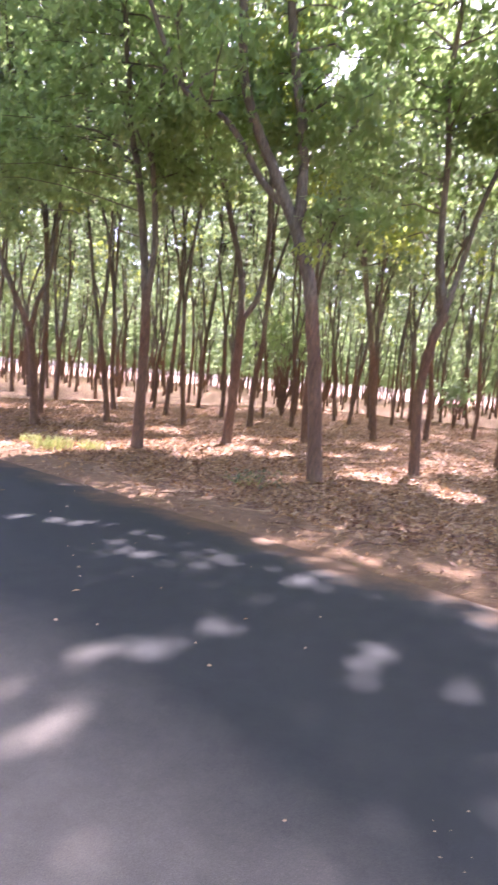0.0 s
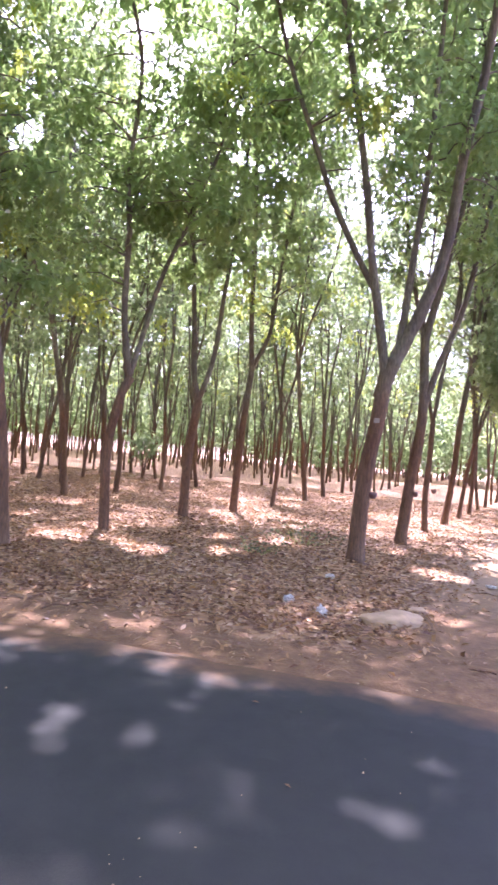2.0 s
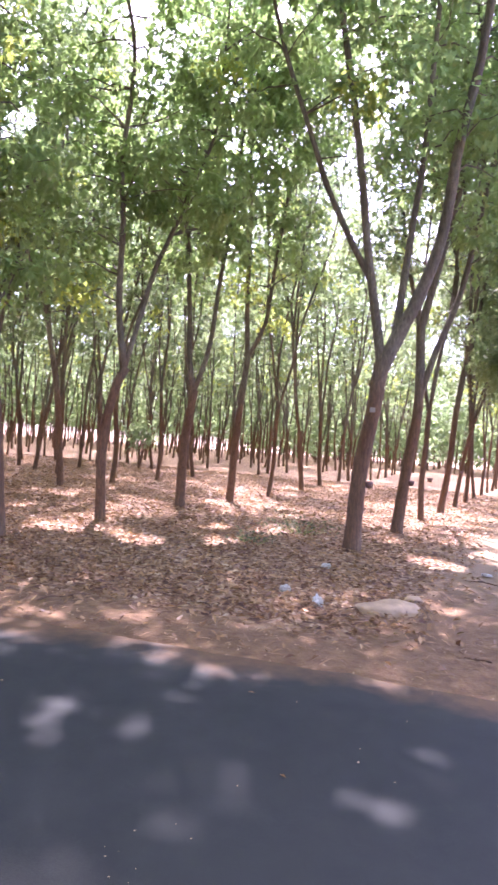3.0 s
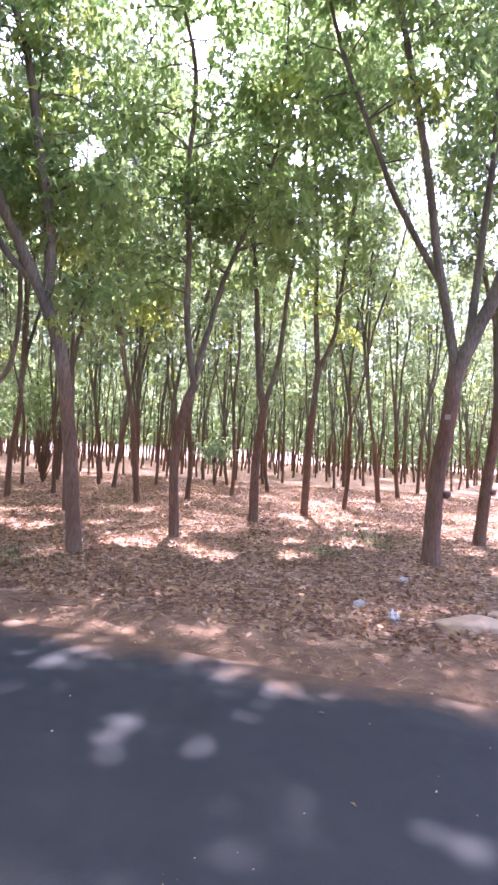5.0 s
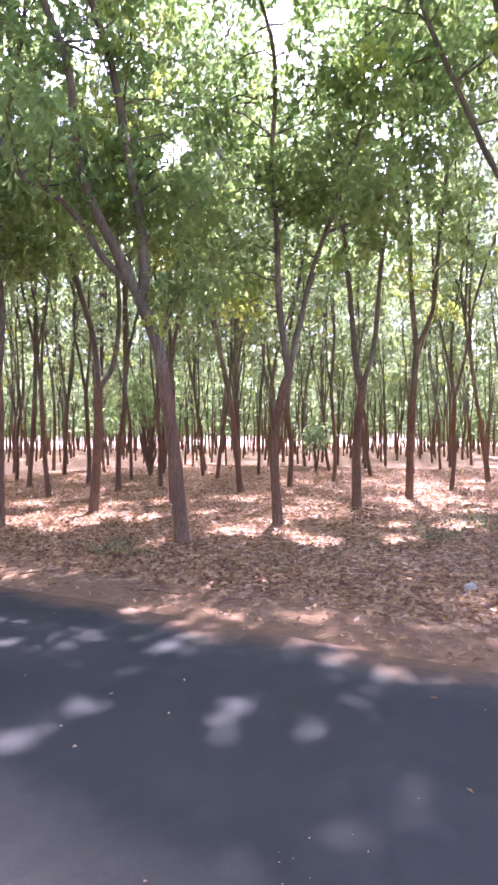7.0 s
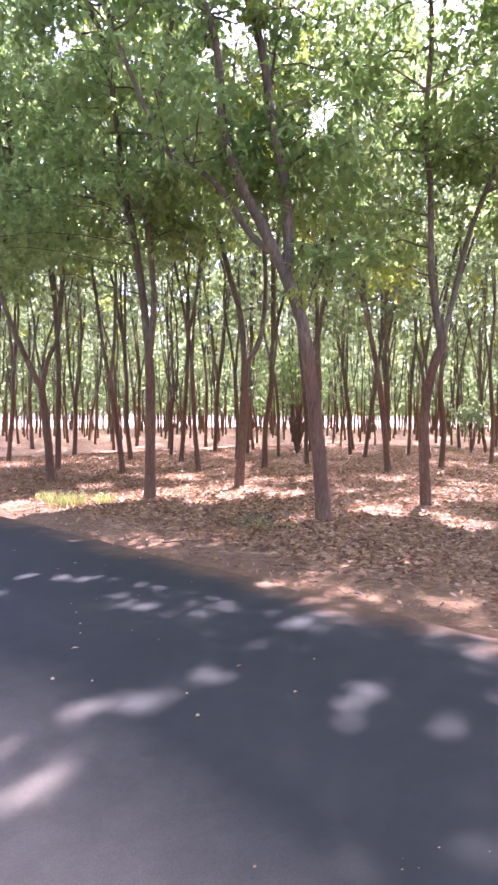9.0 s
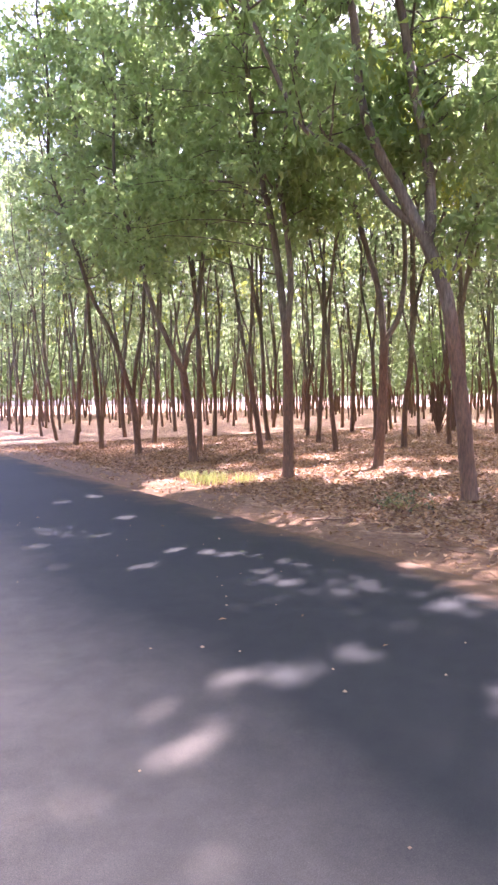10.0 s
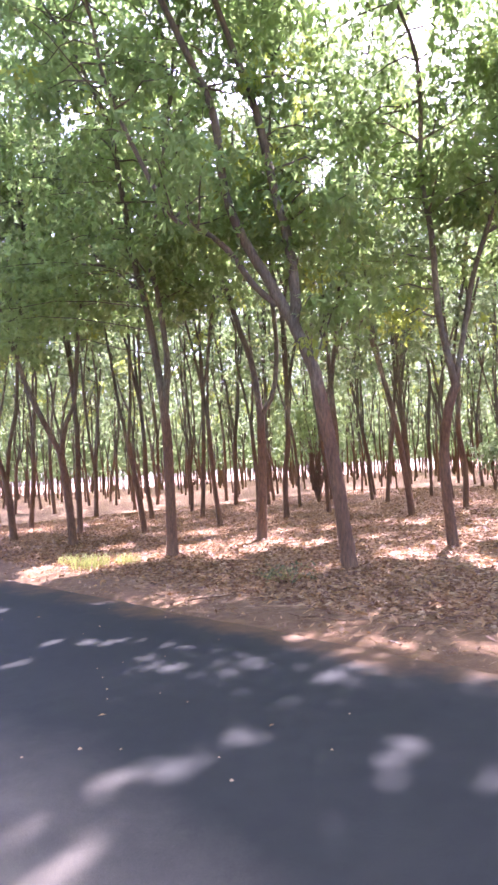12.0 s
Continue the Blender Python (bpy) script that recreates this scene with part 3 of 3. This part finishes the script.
# ---- the other trees, planted in rows ----
def planted_tree(seed, at=None, detail=2, low=None, spread=1.35, more=1.0, tufts=()):
    """A tree with trunk, limbs, twigs and crown; detail 0 is for those far off."""
    rng = np.random.default_rng(seed)
    girth = (0.056, 0.062, 0.066)[detail] + 0.03 * rng.random()
    fork = 2.0 + 2.4 * rng.random()
    lean = 0.06 * rng.standard_normal(2)
    T = [np.array([lean[0] * z + 0.04 * rng.standard_normal() * (z > 0), lean[1] * z + 0.04 * rng.standard_normal() * (z > 0), z]) for z in (0, fork * 0.33, fork * 0.66, fork)]
    lines = []
    an = rng.random() * 6.28
    for k in range(2 + (rng.random() < 0.55) + (rng.random() < 0.2)):
        a = an + k * (2.1 + rng.random())
        sp = 0.08 + 0.17 * rng.random()
        lines.append(shoot_up(rng, T[-1] - np.array([0, 0, 0.08]), (sp * math.cos(a) + lean[0], sp * math.sin(a) + lean[1]), 12.0 + 4.5 * rng.random(), 0.22))
    stems = len(lines)
    for L in lines[:2]:              # upright side limbs
        start = L[int(len(L) * (0.2 + 0.3 * rng.random()))]
        a = rng.random() * 6.28
        lines.append(shoot_up(rng, start, (0.3 * math.cos(a), 0.3 * math.sin(a)), 11.0 + 4.0 * rng.random(), 0.22))
    shoots, clumps = twigs_and_clumps(rng, [curve_points(L, 2) for L in lines], int((40, 52, 68)[detail] * more), low or (4.6, 5.0, 5.2)[detail], spread, (0.4, 0.75), 0.2, 0.25)
    for s, z in tufts:               # low hanging leaves, sideways and height as seen from the road
        d = math.hypot(*at)
        q = np.array([s * at[1] / d, -s * at[0] / d, z])
        near = min((pt for L in lines for pt in L), key=lambda pt: np.linalg.norm(pt - q))
        shoots.append((near, 0.5 * (near + q) + np.array([0, 0, 0.1]), q))
        clumps += [(*q, 0.7), (*(q + 0.3 * rng.standard_normal(3)), 0.6)]
    tree = new("rubber_tree")
    tagged(tree, "slender grey-brown rubber tree with forked limbs and green crown", "tree", "rubber trees of the plantation")
    child("trunk", mesh_of("trunk", *trunk_tube(rng, T, girth, (7, 8, 10)[detail]), [BARK], smooth=True), tree)
    for k, L in enumerate(lines):
        child("limb", mesh_of("limb", *limb_parts(rng, L, girth * (0.6 if k < stems else 0.4), (5, 6, 7)[detail], 3), [BARK], smooth=True), tree)
    tagged(child("twig", mesh_of("twig", *joined(shoot_parts(shoots[::1 if detail else 2])), [BARK]), tree), kind="stuff")
    child("crown", crown_mesh("crown", rng, clumps, (0.25, 0.2, 0.155)[detail], (18, 26, 46)[detail], (*at, 0) if at else None, 0.06, True, False), tree)
    if at:
        tree.location = (*at, 0)
    return tree


# the row beside the dirt track, and the next plot beyond it, with leaves hanging low over the track
TRACK_ROW = [(5.75 + 2.3 * k, 8.25 + 1.9 * k) for k in range(2, 20)]
BEYOND_ROW = [(9.0 + 2.3 * k, 4.4 + 1.9 * k) for k in range(2, 17)]
hang = np.random.default_rng(44)
for i, q in enumerate(TRACK_ROW + BEYOND_ROW):
    over = i - len(TRACK_ROW)
    low_leaves = [(-4.4 + 3.4 * hang.random(), 2.5 + 4.5 * hang.random()) for _ in range(26)] if 0 <= over < 4 else []
    low_leaves = [(a, max(b, 2.0 - 0.75 * (a + 1.0))) for a, b in low_leaves]
    by_track = planted_tree(700 + i, q, 2 if math.hypot(*q) < 25 else 1, 4.4 if i < 3 else 2.9, 2.0 if over < 0 else 2.6, 2.3 if i < 3 else 1.6, low_leaves)
    if i < 3:
        holder = child("latex_cup", CUP_MESH, by_track, "small brown latex cup")
        holder.location = (0.11, -0.09, 1.0 + 0.06 * i)


def planting():
    rng = np.random.default_rng(5)
    spots = [E, (0.92, 15.9), (2.95, 18.1), (4.8, 19.9), (6.95, 22.1), (9.4, 25.0), (11.9, 20.4), (14.3, 23.0), (17.6, 26.6),
             (-4.2, 17.2), (-2.3, 18.2), (-0.5, 19.6), (3.15, 25.1), (5.2, 27.3), (-6.3, 18.15), (-3.4, 21.9), (-0.15, 25.3),
             (-9.76, 18.7), (-9.2, 21.5), (-8.4, 25.9), (-11.8, 20.6), (-14.4, 23.6), (-4.5, 26.1)]
    taken = list(spots) + [A, B, C, D, (5.75, 8.25), (8.2, 10.25), (-0.86, 13.9), (-2.33, 11.78), (-5.2, 14.6), (-7.7, 16.95)]
    u, w, a0 = np.array(ROW_U)[:2], np.array(ROW_N)[:2], np.array(A)
    taken += TRACK_ROW
    rows = [0, 1.05, 2.0, 2.8, 3.5, 4.2, 5.1] + [5.1 + 0.9 * i for i in range(1, 10)]
    for r in rows:
        for k in range(-9, 21):
            q = a0 + w * 4.05 * r + u * (3.0 * k - 0.7 + 0.4 * (rng.random() - 0.5)) + 0.22 * rng.standard_normal(2)
            if q @ np.array(ROAD_N)[:2] < 7.0:
                continue
            if min(math.hypot(q[0] - x, q[1] - y) for x, y in taken) < 2.0:
                continue
            bearing = math.degrees(math.atan2(q[0], q[1]))
            if -42 < bearing < 56 and math.hypot(*q) < 62:
                spots.append((float(q[0]), float(q[1])))
                taken.append(spots[-1])
    return spots


HANGING = {(0.92, 15.9): ((.5, 5.2), (.9, 4.8), (.35, 6.0), (1.2, 5.7), (0, 4.4), (.3, 4.0), (.7, 4.2), (-.2, 5.0), (.2, 5.6), (.6, 6.4)), (2.95, 18.1): ((0, 5.3), (-.3, 6.0), (.5, 4.7), (.3, 6.0), (-.8, 7.3))}
spots = sorted(planting(), key=lambda q: math.hypot(*q))
FAR_FROM = math.hypot(*spots[min(232, len(spots) - 1)])       # beyond this the trees melt together
spots = spots[:232]
rng = np.random.default_rng(8)
shapes = {}
for i, (x, y) in enumerate(spots):
    away = math.hypot(x, y)
    if away < 25:                    # each one grown for itself
        planted_tree(300 + i, (x, y), 2, None, 1.7 if x < -6 else 1.35, 1.7 if x < -6 else 1.0, HANGING.get((x, y), ()))
        continue
    k = int(rng.integers(8)) + (8 if away > 36 else 0)
    m = pose(x, y, 0, 0, 0, rng.random() * 360)
    s = 0.9 + 0.22 * rng.random()
    if k in shapes:
        copy_thing(shapes[k], m).scale = (s, s, s)
    else:
        shapes[k] = planted_tree(100 + k, None, 0 if away > 36 else 1)
        shapes[k].matrix_basis = m


# ---- unseen trees across the road behind the eye, added to block skylight ----
rng = np.random.default_rng(15)
sky_blockers = []
for row in range(3):
    for k in range(-9, 10):
        back = ROAD_N * (-3.1 - 3.6 * row + 0.4 * rng.random()) + ROAD_U * (2.5 * k + 0.5 * rng.random())
        m = pose(back.x, back.y, 0, 0, 0, rng.random() * 360)
        if row:
            copy_thing(shapes[8 + int(rng.integers(8))], m)
        elif len(sky_blockers) < 3:
            sky_blockers.append(planted_tree(900 + len(sky_blockers), None, 1, 4.8, 2.6, 1.5))
            sky_blockers[-1].matrix_basis = m
        else:
            copy_thing(sky_blockers[int(rng.integers(3))], m)


# ---- the far end of the plantation, where single trees melt together ----
def far_rows():
    rng = np.random.default_rng(31)
    wood, green = [], []
    u, w, a0 = np.array(ROW_U)[:2], np.array(ROW_N)[:2], np.array(A)
    for r in range(-8, 26):
        for k in range(-16, 42):
            q = a0 + w * 3.9 * r + u * (3.0 * k) + 0.3 * rng.standard_normal(2)
            d, be = math.hypot(*q), math.degrees(math.atan2(q[0], q[1]))
            lane = q @ np.array(TRACK_N)[:2]
            if -2.6 < lane < 2.2 and d < 100:
                continue
            if not (FAR_FROM < d < 135 and -40 < be < 56) or rng.random() < 0.1:
                continue
            h = 3.0 + 2 * rng.random()
            base = np.array([*q, 0.0])
            tops = [base + np.array([*(1.1 * rng.standard_normal(2)), 8.0 + 2 * rng.random()]) for _ in range(2)]
            fork = base + np.array([*(0.2 * rng.standard_normal(2)), h])
            wood.append(tube([base, 0.5 * (base + fork), fork], [0.1, 0.085, 0.075], 5))
            for tp in tops:
                wood.append(tube([fork, 0.5 * (fork + tp), tp], [0.055, 0.04, 0.02], 4))
            n = 240
            pts = base + rng.standard_normal((n, 3)) * np.array([1.4, 1.4, 3.2]) + np.array([0, 0, 7.2])
            pts[:, 2] = np.maximum(pts[:, 2], (2.6 if be < 25 else 1.2) + 3.6 * rng.random(n) ** 1.5)
            green.append(leaflets(rng, pts, 0.54, 0.55, False))
    ob = new("far_tree_trunks", mesh_of("far_tree_trunks", *joined(wood), [BARK]))
    tagged(ob, "far rows of thin brown rubber tree trunks", "trees", kind="stuff")
    ob = new("far_tree_crowns", mesh_of("far_tree_crowns", *joined(green), [LEAF_FAR]))
    tagged(ob, "far sunlit yellow-green crowns of the plantation", "trees", kind="stuff")


far_rows()


# ---- fallen leaves ----
def fallen_leaves():
    rng = np.random.default_rng(21)
    N = 230000
    q = VERGE_EDGE - 0.8 + 27 * rng.random(N) ** 2.1
    w = -14 + 38 * rng.random(N)
    U, Nn, TN = np.array(ROAD_U), np.array(ROAD_N), np.array(TRACK_N)
    P = U * w[:, None] + Nn * q[:, None]
    side = P @ TN
    ok = (side < -1.05 + 0.28 * rng.standard_normal(N)) | (rng.random(N) < 0.035)
    bearing = np.degrees(np.arctan2(P[:, 0], P[:, 1]))
    ok &= (bearing > -42) & (bearing < 58) & ((q > VERGE_EDGE + 0.12 + 0.22 * rng.standard_normal(N)) | ((rng.random(N) < 0.03) & (q > ROAD_EDGE + 0.15)))
    P = P[ok]
    N = len(P)
    P[:, 2] = 0.01 + 0.035 * rng.random(N)
    a = rng.random(N) * 6.283
    tilt = 0.35 * rng.standard_normal(N)
    D = np.stack([np.cos(a) * np.cos(tilt), np.sin(a) * np.cos(tilt), np.sin(tilt)], 1)
    S = np.stack([-np.sin(a), np.cos(a), 0.45 * rng.standard_normal(N)], 1)
    L = (0.04 + 0.065 * rng.random(N))[:, None]
    curl = (0.25 * rng.random(N))[:, None] * np.array([[0, 0, 1.0]])
    V = np.stack([P - D * L * 0.5, P + S * L * 0.2 + curl * L, P + D * L * 0.5 + curl * L * 0.6, P - S * L * 0.2 + curl * L], 1).reshape(-1, 3)
    V[:, 2] = np.maximum(V[:, 2], 0.006)
    R = np.array([ROAD_N * (1.6 + 2.8 * rng.random()) + ROAD_U * (-4 + 13 * rng.random()) for _ in range(16)])
    turn = rng.random(16) * 6.283
    Dr, Sr = np.stack([np.cos(turn), np.sin(turn), 0 * turn], 1), np.stack([-np.sin(turn), np.cos(turn), 0 * turn], 1)
    Lr = (0.035 + 0.035 * rng.random(16))[:, None]
    R[:, 2] = 0.018 + 0.03 * (1 - ((R @ Nn - 1.0) / 3.3) ** 2)
    V = np.concatenate([V, np.stack([R - Dr * Lr * .5, R + Sr * Lr * .2 + (0, 0, .006), R + Dr * Lr * .5, R - Sr * Lr * .2 + (0, 0, .006)], 1).reshape(-1, 3)])
    N += 16
    k = np.arange(N)[:, None] * 4
    F = np.concatenate([k + np.array([[0, 1, 2]]), k + np.array([[0, 2, 3]])])
    tagged(new("fallen_leaves", mesh_of("fallen_leaves", V, F, [DRY])), "dry brown and tan leaves littering the orchard floor", "leaf litter", kind="stuff")


fallen_leaves()


def boulder(name, x, y, sx, sy, sz, mat, seed, label, category):
    bm = bmesh.new()
    bmesh.ops.create_icosphere(bm, subdivisions=4, radius=1.0)
    for v in bm.verts:
        c = v.co.copy()
        k = 1 + 0.22 * noise.noise(c * 1.4 + Vector((seed, 0, 0))) + 0.07 * noise.noise(c * 4 + Vector((0, seed, 0)))
        v.co = Vector((c.x * sx * k, c.y * sy * k, max(-0.25, c.z) * sz * k))
    me = bpy.data.meshes.new(name)
    bm.to_mesh(me)
    bm.free()
    me.materials.append(mat)
    for f in me.polygons:
        f.use_smooth = True
    ob = new(name, me)
    ob.location = (x, y, 0.01)
    return tagged(ob, label, category)


boulder("stone", 3.97, 4.98, 0.37, 0.21, 0.1, STONE, 3, "flat pale stone half sunk beside the track", "stone")


# ---- weeds, grass and litter ----
def blade_mesh(rng, count, spread, height, width):
    V, F = [], []
    for i in range(count):
        a, r = rng.random() * 6.283, spread * rng.random() ** 0.6
        b = rng.random() * 6.283
        h, w = height * (0.5 + 0.7 * rng.random()), width * (0.6 + 0.8 * rng.random())
        o = np.array([r * math.cos(a), r * math.sin(a), -0.01])
        side, lean = np.array([-math.sin(b), math.cos(b), 0]) * w, np.array([math.cos(b), math.sin(b), 0]) * h * (0.25 + 0.6 * rng.random())
        k = len(V)
        V += [o - side, o + side, o + lean * 0.4 + (0, 0, h * 0.7) + side * 0.7, o + lean * 0.4 + (0, 0, h * 0.7) - side * 0.7, o + lean + (0, 0, h * 0.9)]
        F += [(k, k + 1, k + 2), (k, k + 2, k + 3), (k + 3, k + 2, k + 4)]
    return V, F


def grass_tuft(x, y, spread, height, count, seed, label):
    rng = np.random.default_rng(seed)
    ob = new("grass_tuft", mesh_of("grass_tuft", *blade_mesh(rng, count, spread, height, 0.006), [GRASS]))
    ob.location = (x, y, 0.0)
    return tagged(ob, label, "grass")


grass_tuft(-3.55, 10.85, 0.34, 0.26, 210, 41, "sunlit yellow-green grass tuft at the orchard's edge")
grass_tuft(-3.0, 11.2, 0.24, 0.2, 110, 42, "sunlit yellow-green grass tuft at the orchard's edge")
grass_tuft(-4.1, 11.4, 0.2, 0.22, 70, 43, "sunlit yellow-green grass tuft at the orchard's edge")


def weed(x, y, spread, height, count, seed):
    rng = np.random.default_rng(seed)
    pts = rng.standard_normal((count, 3)) * np.array([spread, spread, height * 0.3]) + np.array([0, 0, height * 0.6])
    pts[:, 2] = np.clip(pts[:, 2], 0.03, height * 1.2)
    plant = new("weed")
    plant.location = (x, y, 0)
    tagged(plant, "small green weed among fallen leaves", "weed", "weeds on the orchard floor")
    stems = [tube([np.array([p[0] * 0.3, p[1] * 0.3, -0.01]), np.array([p[0] * 0.7, p[1] * 0.7, p[2] * 0.6]), p], [0.004, 0.003, 0.002], 3) for p in pts[::3]]
    tagged(child("stem", mesh_of("stem", *joined(stems), [GRASS]), plant), kind="stuff")
    V, F = leaflets(rng, pts, 0.06, 0.1)
    tagged(child("foliage", mesh_of("foliage", V, F, [WEED]), plant), kind="stuff")
    return plant


weed(5.77, 9.88, 0.32, 0.3, 150, 51)
weed(4.34, 8.95, 0.22, 0.2, 70, 52)
weed(-0.16, 8.71, 0.22, 0.2, 90, 53)
weed(4.95, 3.75, 0.1, 0.12, 40, 54)


def crumpled_plastic(x, y, size, height, seed, label):
    """A crumpled thin bag: a puckered closed skin."""
    bm = bmesh.new()
    bmesh.ops.create_icosphere(bm, subdivisions=3, radius=1.0)
    for v in bm.verts:
        c = v.co.copy()
        k = 1 + 0.45 * noise.noise(c * 2.3 + Vector((seed, 0, 0))) + 0.3 * noise.noise(c * 5.5 + Vector((0, seed, 0)))
        v.co = Vector((c.x * size * 0.8 * k, c.y * size * 0.6 * k, (c.z + 0.6) * height * 0.5 * k))
    me = bpy.data.meshes.new("plastic_bag")
    bm.to_mesh(me)
    bm.free()
    me.materials.append(PLASTIC)
    ob = new("plastic_bag", me)
    ob.location = (x, y, 0.01)
    ob.rotation_euler = (0, 0, seed)
    return tagged(ob, label, "litter")


crumpled_plastic(3.33, 5.29, 0.085, 0.12, 1.3, "crumpled pale plastic bag lying among dry leaves")
crumpled_plastic(3.3, 5.9, 0.07, 0.08, 2.6, "crumpled pale plastic bag lying among dry leaves")
crumpled_plastic(4.53, 7.03, 0.08, 0.07, 3.1, "flattened pale plastic bag lying among dry leaves")
crumpled_plastic(4.83, 3.92, 0.1, 0.06, 4.4, "flattened pale plastic bag lying at the track")
crumpled_plastic(6.6, 6.3, 0.09, 0.04, 5.2, "flattened pale plastic bag lying at the track")
boulder("stone", 4.52, 5.3, 0.12, 0.09, 0.05, STONE, 7, "small pale stone beside the track", "stone")
boulder("stone", 4.95, 3.98, 0.2, 0.12, 0.09, STONE, 9, "grey-brown stone at the mouth of the track", "stone")


def stick(x, y, turn, length, seed):
    rng = np.random.default_rng(seed)
    P = [np.array([t * length - length / 2, 0.03 * rng.standard_normal() * length, 0.012 + 0.02 * rng.random()]) for t in (0, .25, .5, .75, 1)]
    a = tube(curve_points(P, 3), np.linspace(0.009, 0.004, 13), 6, rng, 0.2)
    Q = [P[2], P[2] + np.array([0.12 * length, 0.14 * length, 0.02]), P[2] + np.array([0.2 * length, 0.3 * length, 0.015])]
    b = tube(curve_points(Q, 3), np.linspace(0.006, 0.003, 7), 6, rng, 0.2)
    ob = new("stick", mesh_of("stick", *joined([a, b]), [BARK], smooth=True))
    ob.location, ob.rotation_euler = (x, y, 0.012), (0, 0, turn)
    return tagged(ob, "thin forked dry stick on the ground", "stick", "fallen sticks")


for sx, sy, st, sl in ((6.09, 5.83, 2.2, .5), (3.4, 5.0, .3, .6), (1.0, 5.9, .2, .5), (0.2, 6.4, 2.6, .7), (2.2, 5.3, 1.1, .4), (-1.0, 7.6, .5, .6), (3.69, 3.55, 2.4, .2)):
    stick(sx, sy, st, sl, int(100 * sl + 10 * sx))


def scattered_grit():
    """Pebbles and leaf scraps on the verge and the road's edge."""
    rng = np.random.default_rng(61)
    parts = []
    U, Nn = np.array(ROAD_U), np.array(ROAD_N)
    clusters = ((0.6, 2.22), (0.55, 2.03), (0.83, 2.24), (0.58, 2.12))
    for i in range(440):
        on_road = i < 80
        q = (1.0 + 3.2 * rng.random()) if on_road else ROAD_EDGE + 1.0 * rng.random() ** 1.2
        w = -5 + 14 * rng.random()
        P = U * w + Nn * q
        if i < 9:                   # loose grit swept together
            P = np.array([*clusters[i % 4], 0.0]) + np.array([*(0.06 * rng.standard_normal(2)), 0.0])
            q = P @ Nn
        P[2] = -0.003
        if on_road:
            P[2] = 0.012 + 0.03 * (1 - ((q - 1.0) / 3.3) ** 2)
        r = 0.002 + 0.003 * rng.random() if i < 9 else 0.004 + 0.01 * rng.random() ** 2
        v = rng.standard_normal((6, 3)) * 0.15
        octa = np.array([[1, 0, 0], [0, 1, 0], [-1, 0, 0], [0, -1, 0], [0, 0, .8], [0, 0, -.4]]) + v
        parts.append((octa * r + P, np.array([[0, 1, 4], [1, 2, 4], [2, 3, 4], [3, 0, 4], [1, 0, 5], [2, 1, 5], [3, 2, 5], [0, 3, 5]])))
    tagged(new("grit", mesh_of("grit", *joined(parts), [STONE])), "small pale pebbles strewn along the road's edge", "grit", kind="stuff")


scattered_grit()


def shrub(x, y, height, spread, count, seed, mat, label):
    rng = np.random.default_rng(seed)
    plant = new("shrub")
    plant.location = (x, y, 0)
    tagged(plant, label, "shrub")
    pts = rng.standard_normal((count, 3)) * np.array([spread, spread, height * 0.14]) + np.array([0, 0, height * 0.74])
    pts[:, 2] = np.clip(pts[:, 2], 0.3 * height, height)
    stems = [tube([np.zeros(3) - (0, 0, .02), p * np.array([.4, .4, .6]), p], [0.02, 0.012, 0.004], 4) for p in pts[::14]]
    tagged(child("stem", mesh_of("stem", *joined(stems), [BARK]), plant), kind="stuff")
    V, F = leaflets(rng, pts, 0.2)
    tagged(child("foliage", mesh_of("foliage", V, F, [mat]), plant), kind="stuff")
    return plant


shrub(8.2, 28.9, 2.3, 0.4, 260, 71, LEAF_FAR, "young leafy green sapling between the rows of trees")
shrub(0.6, 27.5, 4.6, 0.75, 600, 72, LEAF, "dark leafy shrub between the rows of trees")


def dry_straw():
    """Thin straws and leaf stalks strewn on the verge."""
    rng = np.random.default_rng(91)
    V, F = [], []
    U, Nn = np.array(ROAD_U), np.array(ROAD_N)
    for i in range(1500):
        P = U * (-5 + 15 * rng.random()) + Nn * (ROAD_EDGE + 0.12 + 1.3 * rng.random() ** 0.8)
        P[2] = 0.012 + 0.012 * rng.random()
        a, L, w = rng.random() * 6.283, 0.05 + 0.16 * rng.random() ** 2, 0.0018 + 0.002 * rng.random()
        D, S = np.array([math.cos(a), math.sin(a), 0.1 * rng.standard_normal()]) * L, np.array([-math.sin(a), math.cos(a), 0.3]) * w
        k = len(V)
        V += [P - D / 2 - S, P - D / 2 + S, P + S * 1.4 + (0, 0, 0.008), P - S * 1.4 + (0, 0, 0.008), P + D / 2]
        F += [(k, k + 1, k + 2), (k, k + 2, k + 3), (k + 3, k + 2, k + 4)]
    tagged(new("dry_straw", mesh_of("dry_straw", V, F, [DRY])), "dry straws and leaf stalks strewn on the verge", "straw", kind="stuff")


dry_straw()
